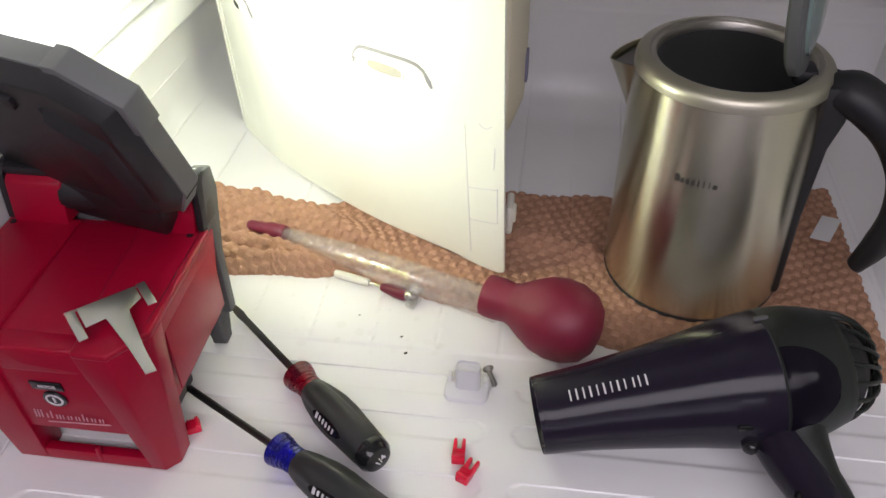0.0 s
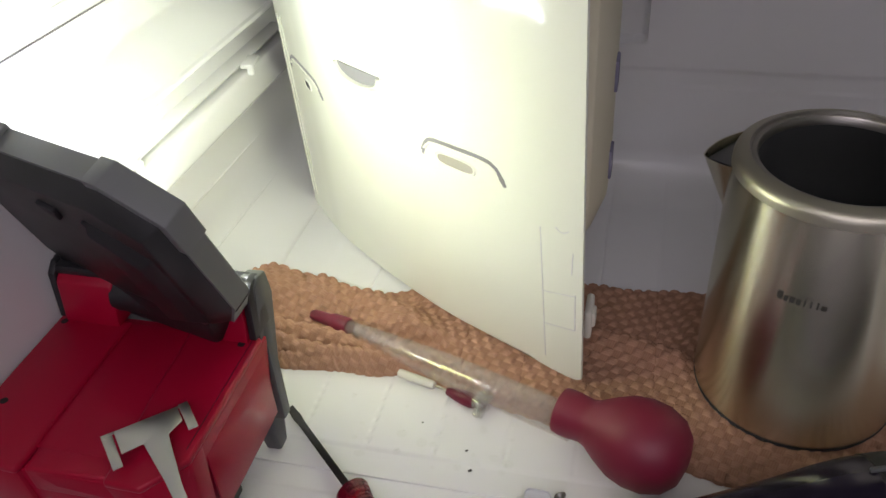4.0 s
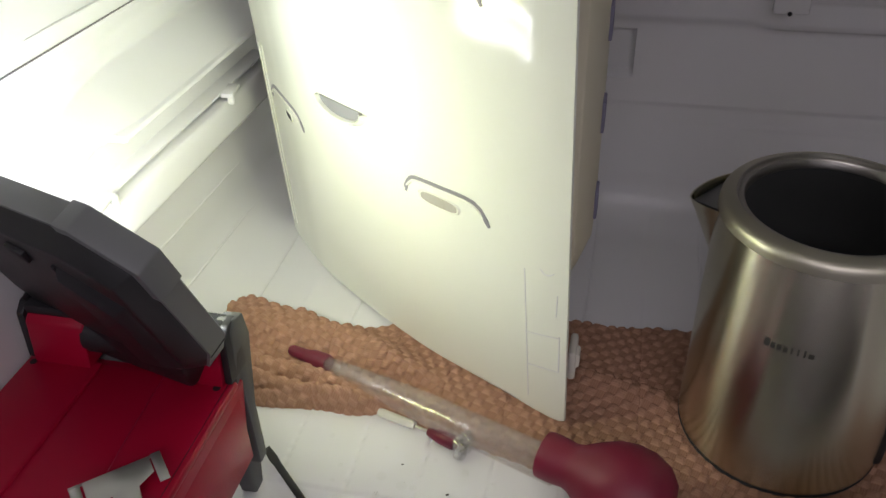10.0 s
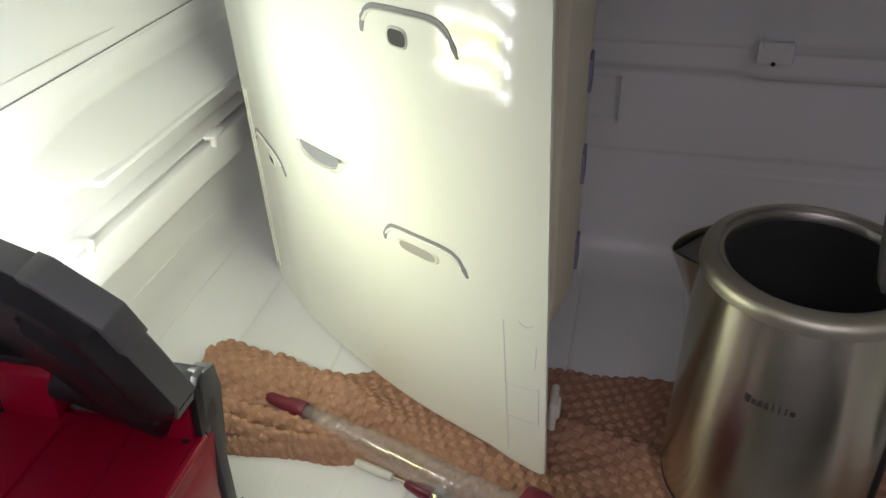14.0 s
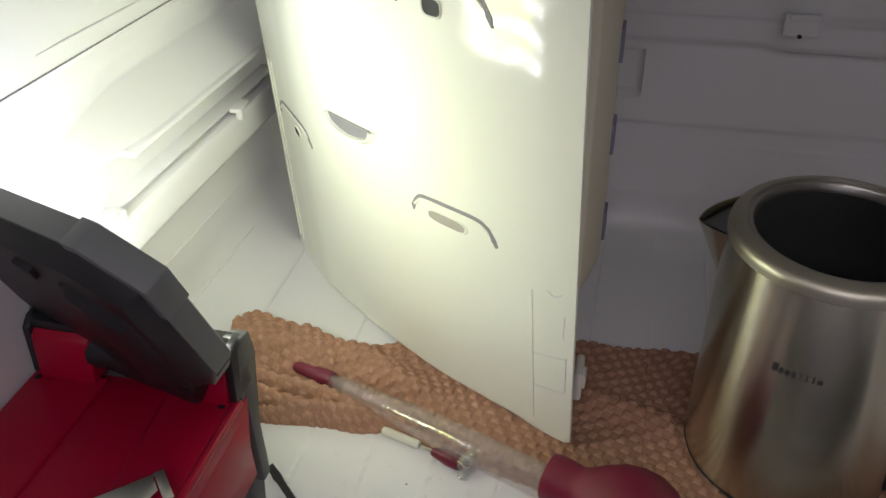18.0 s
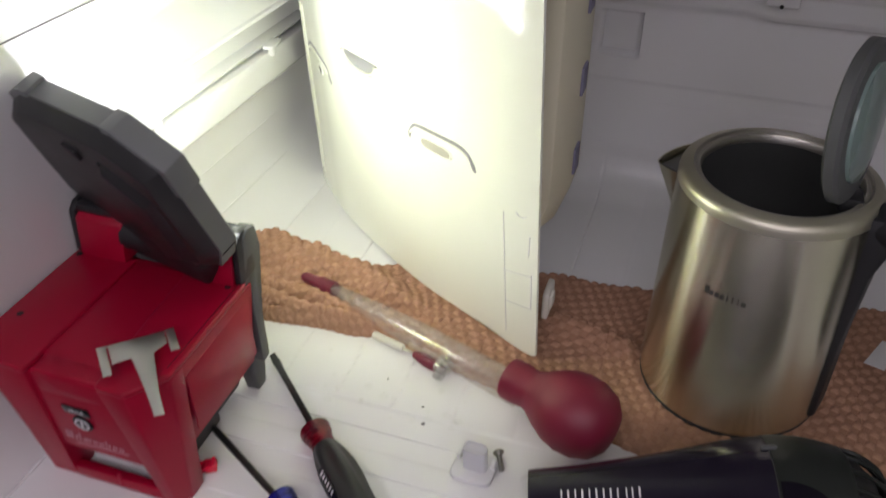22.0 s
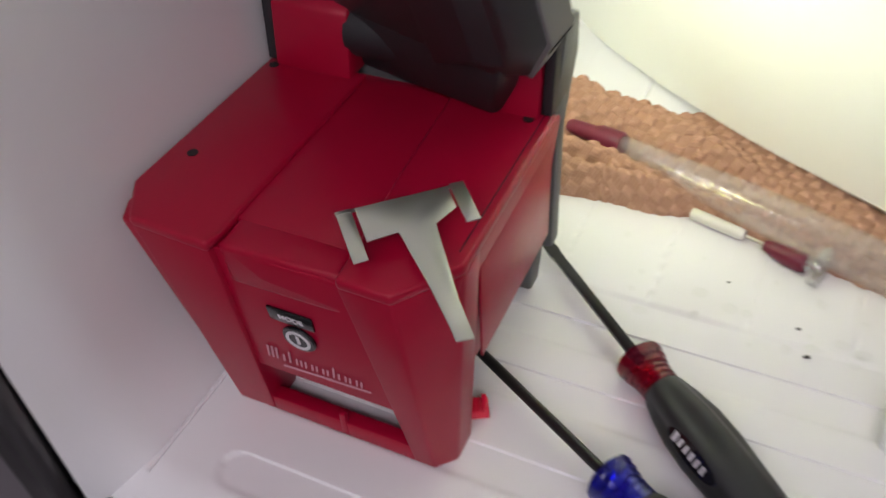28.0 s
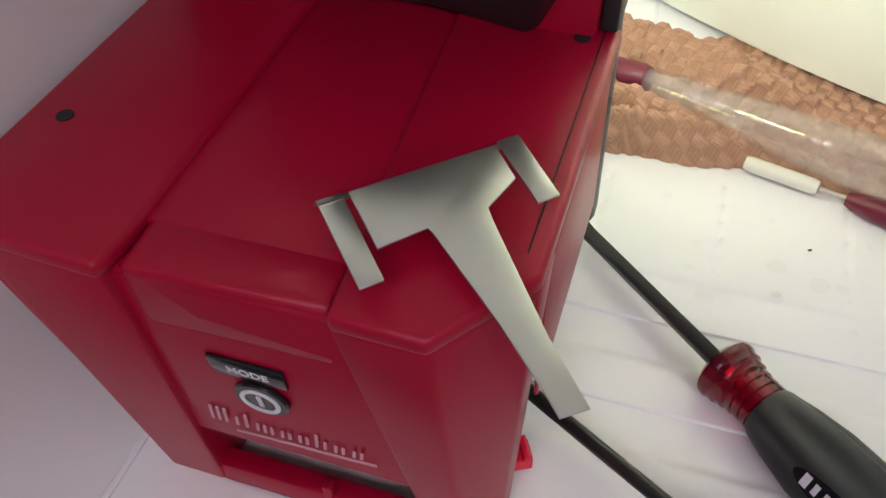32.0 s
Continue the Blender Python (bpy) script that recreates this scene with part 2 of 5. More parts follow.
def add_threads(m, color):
    """Ribs of yarn that run along in one cell of the weave and across in the next; shade of gaps and low cells goes
    into the colour.
    """
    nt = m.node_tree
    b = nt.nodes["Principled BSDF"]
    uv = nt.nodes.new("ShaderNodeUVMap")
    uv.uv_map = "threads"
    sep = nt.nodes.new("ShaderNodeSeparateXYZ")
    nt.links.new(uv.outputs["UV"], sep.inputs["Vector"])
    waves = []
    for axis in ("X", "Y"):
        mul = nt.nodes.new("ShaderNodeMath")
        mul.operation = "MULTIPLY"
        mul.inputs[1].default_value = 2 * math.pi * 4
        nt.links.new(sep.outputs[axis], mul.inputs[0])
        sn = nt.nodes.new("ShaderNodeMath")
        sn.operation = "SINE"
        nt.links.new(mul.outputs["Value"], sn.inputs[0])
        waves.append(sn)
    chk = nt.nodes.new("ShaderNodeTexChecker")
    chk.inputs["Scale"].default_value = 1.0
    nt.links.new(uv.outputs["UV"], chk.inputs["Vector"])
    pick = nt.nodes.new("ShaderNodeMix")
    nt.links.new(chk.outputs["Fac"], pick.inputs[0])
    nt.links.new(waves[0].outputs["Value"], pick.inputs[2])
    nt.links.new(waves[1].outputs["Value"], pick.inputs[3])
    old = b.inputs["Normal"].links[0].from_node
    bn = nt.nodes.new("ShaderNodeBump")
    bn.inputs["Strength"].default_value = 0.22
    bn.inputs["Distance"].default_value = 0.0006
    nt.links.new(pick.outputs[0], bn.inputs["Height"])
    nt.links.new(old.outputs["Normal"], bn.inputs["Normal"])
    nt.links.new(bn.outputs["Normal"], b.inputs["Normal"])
    # shade between threads and in sunken cells, multiplied into the base colour
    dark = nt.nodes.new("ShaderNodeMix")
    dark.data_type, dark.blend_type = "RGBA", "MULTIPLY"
    thread_shade = nt.nodes.new("ShaderNodeMapRange")
    thread_shade.inputs["From Min"].default_value, thread_shade.inputs["From Max"].default_value = -1, 0.6
    thread_shade.inputs["To Min"].default_value, thread_shade.inputs["To Max"].default_value = 0.22, 0
    nt.links.new(pick.outputs[0], thread_shade.inputs["Value"])
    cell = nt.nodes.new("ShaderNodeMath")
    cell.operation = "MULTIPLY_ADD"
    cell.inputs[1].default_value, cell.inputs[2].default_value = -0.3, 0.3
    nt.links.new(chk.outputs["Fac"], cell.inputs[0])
    weave_shade = nt.nodes.new("ShaderNodeMath")
    weave_shade.operation, weave_shade.use_clamp = "ADD", True
    nt.links.new(thread_shade.outputs["Result"], weave_shade.inputs[0])
    nt.links.new(cell.outputs["Value"], weave_shade.inputs[1])
    nt.links.new(weave_shade.outputs["Value"], dark.inputs[0])
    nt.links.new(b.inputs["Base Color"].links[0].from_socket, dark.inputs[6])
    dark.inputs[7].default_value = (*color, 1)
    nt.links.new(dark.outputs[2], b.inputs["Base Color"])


# colour that tints the painted weave shade
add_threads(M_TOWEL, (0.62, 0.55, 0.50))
M_TAG = mat("white_tag", (0.7, 0.7, 0.7), 0.7, vary=0.03)
M_WATER = clear("water_film", (0.975, 0.975, 0.97), 0.03, 1.22)
M_MAROON = mat("maroon_plastic", (0.14, 0.010, 0.028), 0.38, vary=0.1)
M_LEAF = mat("green_leaf", (0.07, 0.11, 0.03), 0.5, vary=0.3, scale=3)
M_ROOM = mat("room_paint", (0.38, 0.37, 0.36), 0.8, scale=3)
M_ROOMFLOOR = mat("room_floor_tile", (0.44, 0.41, 0.44), 0.45, vary=0.10, scale=5)


# ---- mesh helpers ----
def mesh_of(bm, name, material, smooth=40):
    bm.normal_update()
    me = bpy.data.meshes.new(name)
    bm.to_mesh(me)
    bm.free()
    me.materials.append(material)
    if smooth:
        me.shade_smooth()
        me.set_sharp_from_angle(angle=radians(smooth))
    return me


def part(name, bm, material, parent=None, label="", smooth=40):
    ob = new(name, mesh_of(bm, name, material, smooth))
    ob.parent = parent
    if label:
        tagged(ob, label)
    return ob


def thing(name, at, label, category, group="", kind=""):
    e = new(name)
    e.empty_display_size = 0.02
    e.matrix_basis = at if isinstance(at, Matrix) else Matrix.Translation(at)
    return tagged(e, label, category, group, kind)


def move(bm, m):
    bmesh.ops.transform(bm, matrix=m, verts=bm.verts)
    return bm


def bevel(bm, r, seg=2, angle=25):
    if r:
        es = [e for e in bm.edges if len(e.link_faces) == 2 and e.calc_face_angle(0) > radians(angle)]
        bmesh.ops.bevel(bm, geom=es, offset=r, segments=seg, profile=0.5, affect="EDGES", clamp_overlap=True)
    return bm


def box(sx, sy, sz, r=0.001, m=None, seg=2):
    """Bevelled box centred on its place."""
    bm = bmesh.new()
    bmesh.ops.create_cube(bm, size=1, matrix=Matrix.Diagonal((sx, sy, sz, 1)))
    bevel(bm, r, seg)
    return move(bm, m) if m else bm


def boxc(x0, x1, y0, y1, z0, z1, r=0.001, seg=2):
    return box(x1 - x0, y1 - y0, z1 - z0, r, Matrix.Translation(((x0 + x1) / 2, (y0 + y1) / 2, (z0 + z1) / 2)), seg)


def prism(pts, h, r=0.0, m=None, seg=2):
    """Plan polygon raised from z 0 to h."""
    bm = bmesh.new()
    lo = [bm.verts.new((p[0], p[1], 0)) for p in pts]
    hi = [bm.verts.new((p[0], p[1], h)) for p in pts]
    n = len(pts)
    bm.faces.new(lo[::-1])
    bm.faces.new(hi)
    for i in range(n):
        bm.faces.new((lo[i], lo[(i + 1) % n], hi[(i + 1) % n], hi[i]))
    bmesh.ops.recalc_face_normals(bm, faces=bm.faces)
    bevel(bm, r, seg)
    return move(bm, m) if m else bm


def loft(rings, cap=True, r=0.0, seg=2, closed=True):
    """Skin over rings of equal length."""
    bm = bmesh.new()
    vs = [[bm.verts.new(p) for p in ring] for ring in rings]
    n = len(rings[0])
    for a, b in zip(vs, vs[1:]):
        for i in range(n if closed else n - 1):
            bm.faces.new((a[i], a[(i + 1) % n], b[(i + 1) % n], b[i]))
    if cap:
        bm.faces.new(vs[0][::-1])
        bm.faces.new(vs[-1])
    bmesh.ops.recalc_face_normals(bm, faces=bm.faces)
    bevel(bm, r, seg)
    return bm


def lathe(profile, n=48, m=None):
    """Profile of (radius, z) turned about z; ends with radius 0 close."""
    bm = bmesh.new()
    rows = []
    for rr, zz in profile:
        if rr < 1e-6:
            rows.append([bm.verts.new((0, 0, zz))])
        else:
            rows.append([bm.verts.new((rr * math.cos(2 * math.pi * i / n), rr * math.sin(2 * math.pi * i / n), zz)) for i in range(n)])
    for a, b in zip(rows, rows[1:]):
        for i in range(n):
            j = (i + 1) % n
            f = [a[i % len(a)], a[j % len(a)], b[j % len(b)], b[i % len(b)]]
            f = list(dict.fromkeys(f))
            if len(f) > 2:
                bm.faces.new(f)
    bmesh.ops.recalc_face_normals(bm, faces=bm.faces)
    return move(bm, m) if m else bm


def smooth_path(pts, n=8):
    """Catmull-Rom through the points."""
    pts = [Vector(p) for p in pts]
    q = [2 * pts[0] - pts[1], *pts, 2 * pts[-1] - pts[-2]]
    out = []
    for i in range(1, len(q) - 2):
        for k in range(n):
            t = k / n
            a, b, c, d = q[i - 1], q[i], q[i + 1], q[i + 2]
            out.append(0.5 * ((2 * b) + (c - a) * t + (2 * a - 5 * b + 4 * c - d) * t * t + (3 * b - a - 3 * c + d) * t ** 3))
    return out + [pts[-1]]


def tube(pts, r, n=12, flat=1.0, up=(0, 0, 1), smooth=6):
    """Round or oval rod along a path; r is one radius or one a point."""
    path = smooth_path(pts, smooth) if smooth else [Vector(p) for p in pts]
    rr = [r] * len(path) if not isinstance(r, (list, tuple)) else list(np.interp(np.linspace(0, len(r) - 1, len(path)), range(len(r)), r))
    rings = []
    for i, p in enumerate(path):
        d = (path[min(i + 1, len(path) - 1)] - path[max(i - 1, 0)]).normalized()
        s = d.cross(Vector(up)).normalized()
        w = s.cross(d).normalized()
        rings.append([p + s * (rr[i] * math.cos(2 * math.pi * k / n)) + w * (rr[i] * flat * math.sin(2 * math.pi * k / n)) for k in range(n)])
    return loft(rings)


def rod(a, b, r, n=12, r2=None):
    a, b = Vector(a), Vector(b)
    m = Matrix.Translation(a) @ (b - a).to_track_quat("Z", "Y").to_matrix().to_4x4()
    ln = (b - a).length
    return lathe([(0, 0), (r, 0), (r if r2 is None else r2, ln), (0, ln)], n, m)


def along(a, b, roll=0.0):
    """Pose at a whose z runs to b."""
    a, b = Vector(a), Vector(b)
    return Matrix.Translation(a) @ (b - a).to_track_quat("Z", "Y").to_matrix().to_4x4() @ Matrix.Rotation(roll, 4, "Z")


def merge(*bms):
    out = bmesh.new()
    for b in bms:
        me = bpy.data.meshes.new("tmp")
        b.to_mesh(me)
        b.free()
        out.from_mesh(me)
        bpy.data.meshes.remove(me)
    return out


def sheet(nx, ny, fn, thick=None):
    """Grid of nx by ny cells placed by fn(u, v); a skirt of that depth along -z where thick is given."""
    bm = bmesh.new()
    g = [[bm.verts.new(fn(i / nx, j / ny)) for i in range(nx + 1)] for j in range(ny + 1)]
    for j in range(ny):
        for i in range(nx):
            bm.faces.new((g[j][i], g[j][i + 1], g[j + 1][i + 1], g[j + 1][i]))
    return bm


def lettering(text, size, material, m, parent, depth=0.0003, name="lettering"):
    c = bpy.data.curves.new(name, "FONT")
    c.body, c.size, c.extrude, c.align_x, c.align_y = text, size, depth, "CENTER", "CENTER"
    c.offset = size * 0.022
    tmp = bpy.data.objects.new("tmp_text", c)
    me = bpy.data.meshes.new_from_object(tmp)
    bpy.data.objects.remove(tmp)
    me.name = name
    me.materials.clear()
    me.materials.append(material)
    ob = new(name, me)
    ob.parent = parent
    ob.matrix_basis = m
    return ob


def sstep(a, b, x):
    t = min(1, max(0, (x - a) / (b - a)))
    return t * t * (3 - 2 * t)


# ---- the open refrigerator ----
XR, YB, ZT = 0.812, 0.70, 0.68


def floor_edge(y):
    return 0.045 * sstep(0.14, 0.36, y)


def flare(y):
    """Outward roll of the liner's front edge."""
    return 0.015 * max(0, (0.024 - y) / 0.044) ** 2


def wall_x(y, z):
    """Left wall: draft above, a soft foot that runs out into the floor."""
    base = -0.013 - 0.6 * flare(y)
    foot = floor_edge(y) - 1.5 * flare(y)
    zf = 0.075
    z = max(z, 0)
    if z < zf:
        base += (foot - base) * (1 - z / zf) ** 2.2
    x = base
    # moulded pads on the wall
    zs = z + 0.032 * (y - 0.33)
    # sloping ledge: starts in a point, with a crease above and a crest below
    a = sstep(0.255, 0.40, y)
    zc = 0.2545 + 0.0300 * (1 - min(1, max(0, (y - 0.266) / 0.10))) ** 1.5
    zu = 0.287 + 0.014 * sstep(0.262, 0.42, y)
    fade = 0.002 + 0.05 * (1 - sstep(0.27, 0.37, y))
    if zs > zu:
        x -= 0.010 * a * sstep(zu + 0.032, zu, zs)
    elif zs > zc:
        x += a * (-0.010 + 0.035 * (zu - zs) / (zu - zc))
    else:
        x += a * 0.025 * sstep(zc - fade, zc, zs)
    x += 0.0022 * sstep(0.3395, 0.3405, z + 0.032 * (y - 0.33))
    return x


def pill(x, y, x0, x1, yc, hw):
    """1 inside a rounded strip along x, soft at its rim."""
    dx = max(x0 + hw - x, 0, x - (x1 - hw))
    d = math.hypot(dx, y - yc)
    return sstep(hw + 0.0001, hw - 0.0005, d) * (1 if y > yc else sstep(hw + 0.001, hw - 0.005, d))


ROWS = (0.0235, 0.0785, 0.1365, 0.1845)


def floor_z(x, y):
    z = 0.0
    for yc in ROWS:
        if abs(y - yc) < 0.03:
            z -= 0.0014 * (pill(x, y, 0.035, 0.397, yc, 0.0125) + pill(x, y, 0.419, 0.779, yc, 0.0125))
    for k in range(13):
        xc = 0.068 + 0.0605 * k
        if abs(x - xc) < 0.035 and y > 0.2:
            z += 0.0012 * sstep(0.0302, 0.0290, abs(x - xc)) * sstep(0.222, 0.228, y)
    if y > 0.64:
        t = (y - 0.64) / 0.06
        z += 0.06 * (1 - math.sqrt(max(0, 1 - t * t)))
    if y < 0.016:
        z -= 0.0115 * ((0.016 - y) / 0.0285) ** 2
    return z


fridge = thing("refrigerator", (0, 0, 0), "open white refrigerator interior with ribbed floor and grey cabinet edge", "refrigerator", kind="structure")
# rows of the floor mesh, close together at the steep far side of each recess
YS = sorted([-0.0125 + 0.7125 * k / 500 for k in range(501)] + [yc + 0.0125 + 0.0003 * k for yc in ROWS for k in range(-5, 4)] + [0.222 + 0.0008 * k for k in range(9)])
NXF, NYF = 400, len(YS) - 1


def fridge_floor(u, v):
    y = YS[round(v * NYF)]
    v = (y + 0.0125) / 0.7125
    x0, x1 = floor_edge(y) - 1.5 * flare(y), XR - floor_edge(y) + flare(y)
    x = x0 + (x1 - x0) * u
    z = floor_z(x, y)
    return (x, y + 0.0055 * min(1, max(0, x / 0.6)) * (1 - v) ** 24, z)


part("floor", sheet(NXF, NYF, fridge_floor), M_LINER, fridge, "glossy white ribbed plastic floor", 60)


def left_wall(u, v):
    z = (-0.012 + v * 2 * 0.452 if v < 0.5 else 0.44 + (v - 0.5) * 2 * (ZT - 0.44))
    y = -0.020 + u * 0.72
    yy = y
    x = wall_x(yy, z)
    return (x, y, z)


part("wall_left", sheet(240, 560, left_wall), M_LINER, fridge, "white moulded side wall", 60)
part("wall_right", sheet(60, 60, lambda u, v: (XR - wall_x(-0.02 + u * 0.72, v * ZT), -0.02 + u * 0.72, v * ZT)), M_LINER, fridge, "white moulded side wall", 60)


def back_wall(u, v):
    x, z = -0.03 + u * 0.88, v * ZT
    y = YB
    y -= 0.0012 * sstep(0.126, 0.130, z) * sstep(0.43, 0.46, x) * sstep(0.134, 0.130, z)
    y -= 0.003 * sstep(0.150, 0.156, z)
    y -= 0.012 * sstep(0.535, 0.575, x) * sstep(0.243, 0.254, z)
    y -= 0.010 * sstep(0.246, 0.262, z)
    y -= 0.004 * sstep(0.283, 0.286, z)
    y += 0.014 * sstep(0.374, 0.377, x) * sstep(0.424, 0.421, x) * sstep(0.184, 0.188, z) * sstep(0.241, 0.237, z)
    y -= 0.006 * sstep(0.575, 0.600, x) * sstep(0.72, 0.69, x) * sstep(0.286, 0.300, z)
    return (x, y, z)


part("wall_back", sheet(300, 260, back_wall), M_LINER, fridge, "white moulded back wall", 60)
# unseen ceiling, lowered to keep overhead light off the back wall
part("ceiling", boxc(-0.05, 0.86, -0.02, 0.74, ZT, ZT + 0.02, 0.002), M_LINER, fridge, "white plastic ceiling out of view, set low to shade the back wall")
part("corner_bead", tube([(0.0020, 0.004, 0.0008), (0.0028, 0.06, 0.0010), (0.0032, 0.13, 0.0010)], 0.0011, 8), M_LINER, fridge, "fine raised bead along the floor corner")
def on_wall(y, z, out): return (wall_x(y, z) + out, y, z)
# seam laid on the wall as a grey line, the groove's shade in its colour
part("wall_seam", tube([on_wall(0.02 + 0.04 * k, 0.3415 - 0.030 * (0.02 + 0.04 * k - 0.40), 0.0002) for k in range(17)], 0.0007, 6, smooth=0), M_SLITSHADE, fridge, "fine dark seam in the wall")
part("wall_bead", tube([on_wall(0.30 + 0.03 * k, 0.3602 - 0.044 * 0.03 * k, 0.0) for k in range(6)], [0.0004, 0.0012, 0.0014, 0.0014, 0.0012, 0.0004], 8, smooth=4), M_LINER, fridge, "soft raised bead on the wall")
part("wall_bead", tube([on_wall(0.33 + 0.05 * k, 0.1085 - 0.036 * (0.05 * k - 0.06), -0.0002) for k in range(6)], [0.0003, 0.0013, 0.0014, 0.0014, 0.0013, 0.0004], 8, smooth=4), M_LINER, fridge, "soft raised bead on the wall")
part("wall_bead", tube([on_wall(0.36 + 0.045 * k, 0.0475 - 0.020 * (0.045 * k - 0.05), -0.0002) for k in range(6)], [0.0003, 0.0012, 0.0013, 0.0013, 0.0012, 0.0004], 8, smooth=4), M_LINER, fridge, "soft raised bead on the wall")
# shelf rails moulded on the side wall
def rail(profile, y0, y1, label, r):
    part("shelf_rail", loft([[(x, y, z - 0.032 * (y - 0.33)) for x, z in profile] for y in (y0, y1)], r=r), M_LINER, fridge, label)


rail(((-0.02, 0.164), (0.009, 0.170), (0.0125, 0.175), (0.0125, 0.200), (0.010, 0.2075), (-0.02, 0.2085)), 0.285, 0.66, "white ledge along the wall", 0.002)
rail(((-0.02, 0.2125), (0.003, 0.213), (0.0035, 0.216), (-0.02, 0.219)), 0.310, 0.66, "thin white lip", 0.0006)
rail(((-0.02, 0.252), (0.0135, 0.2525), (0.0160, 0.2545), (0.0140, 0.2580), (-0.02, 0.2610)), 0.348, 0.66, "thin white lip", 0.0008)
part("catch", merge(box(0.014, 0.028, 0.005, 0.0015, pose(0.008, 0.550, 0.2065, 0, 0, 8)), box(0.007, 0.007, 0.012, 0.0015, pose(0.013, 0.540, 0.2025))), M_LINER, fridge, "small white catch")
part("catch", merge(box(0.016, 0.036, 0.004, 0.0015, pose(0.006, 0.300, 0.2195, 0, 0, 6)), box(0.006, 0.006, 0.012, 0.0015, pose(0.012, 0.315, 0.2145))), M_LINER, fridge, "small white catch")
part("clip_socket", merge(box(0.034, 0.010, 0.022, 0.002, pose(0.570, 0.6605, 0.289)), box(0.026, 0.005, 0.006, 0.001, pose(0.570, 0.655, 0.298))), M_LINER, fridge, "white moulded clip socket")
part("screw_hole", rod((0.569, 0.6542, 0.279), (0.569, 0.657, 0.279), 0.0022), M_PIT, fridge, "dark screw hole")

# cabinet front below and beside the liner
part("front_lip", prism([(-0.06, -0.027), (0.88, -0.021), (0.88, -0.0075), (0.6, -0.0070), (-0.06, -0.0125)], 0.0225, 0.003, Matrix.Translation((0, 0, -0.034))), M_FRAME, fridge, "dark grey front frame")
part("side_frame", loft([[(x, y, z) for x, y in ((-0.052, -0.032), (xe - 0.003, -0.032), (xe, -0.0285), (xe, -0.0205), (-0.052, -0.0205))] for z, xe in ((-0.034, -0.0280), (0.13, -0.0215), (ZT, -0.0180))], r=0.002), M_FRAME, fridge, "dark grey side frame")
part("side_frame", boxc(XR + 0.03, XR + 0.07, -0.030, 0.06, -0.034, ZT, 0.002), M_FRAME, fridge, "dark grey side frame")
part("outer_side", boxc(-0.075, -0.046, -0.02, 0.78, -0.9, ZT + 0.05, 0.004), M_FRAME, fridge, "grey outer cabinet side")
part("outer_side", boxc(XR + 0.07, XR + 0.09, -0.02, 0.78, -0.9, ZT + 0.05, 0.004), M_FRAME, fridge, "grey outer cabinet side")
part("outer_back", boxc(-0.046, XR + 0.07, 0.74, 0.78, -0.9, ZT + 0.05, 0.004), M_FRAME, fridge, "grey outer cabinet back")
part("cross_bar", merge(boxc(-0.046, 0.88, -0.028, 0.02, -0.085, -0.034, 0.003), boxc(0.135, 0.88, -0.036, -0.028, -0.052, -0.040, 0.001)), M_FRAME, fridge, "dark grey cross rail")

drawer = thing("freezer_drawer", (0.4, -0.09, -0.2), "dark olive grey freezer drawer below the open compartment", "drawer")
part("front_panel", move(prism([(-0.060, -0.0865), (0.88, -0.3195), (0.88, -0.395), (-0.079, -0.160)], 0.54, 0.006, Matrix.Translation((0, 0, -0.62))), Matrix.Translation((-0.4, 0.09, 0.2))), M_DRAWER, drawer)
part("top_tray", move(prism([(-0.052, -0.036), (0.88, -0.036), (0.88, -0.318), (-0.052, -0.085)], 0.014, 0.003, Matrix.Translation((0, 0, -0.078))), Matrix.Translation((-0.4, 0.09, 0.2))), M_DRAWER, drawer, "flat olive grey tray rim")
part("seam", move(tube([(0.025, -0.0396, -0.0640), (0.08, -0.0392, -0.0640), (0.1423, -0.0390, -0.0640), (0.1585, -0.0402, -0.0640), (0.1622, -0.048, -0.0640), (0.1640, -0.066, -0.0640), (0.167, -0.105, -0.0640)], 0.0005, 6, smooth=4), Matrix.Translation((-0.4, 0.09, 0.2))), M_PIT, drawer, "fine seam")

hinge = thing("door_hinge", (-0.03, -0.05, -0.05), "dark metal door hinge bolted to the cabinet frame", "hinge")
HI = Matrix.Translation((0.03, 0.05, 0.05))
hpl = smooth_path([(x, z, 0) for x, z in [(0.0371, -0.0141), (0.0688, -0.0063), (0.0981, -0.0026), (0.1118, -0.0061), (0.1119, -0.017), (0.1046, -0.0293), (0.0957, -0.0355), (0.0761, -0.0408), (0.0575, -0.0383), (0.0397, -0.0333), (0.0293, -0.0345)]], 4)
part("plate", move(prism([(p.x, p.y) for p in hpl], 0.006, 0.002, Matrix.Translation((0, -0.0285, 0)) @ Matrix.Rotation(radians(90), 4, "X")), HI), M_FRAME, hinge)
part("raised_rim", move(tube([(x, -0.0348, z - 0.002) for x, z in [(0.0371, -0.0141), (0.0688, -0.0063), (0.0981, -0.0026), (0.1118, -0.0061), (0.1119, -0.017), (0.1046, -0.0293), (0.0957, -0.0355), (0.0761, -0.0408)]], 0.0022, 10), HI), M_FRAME, hinge, "pressed rim of the hinge plate")
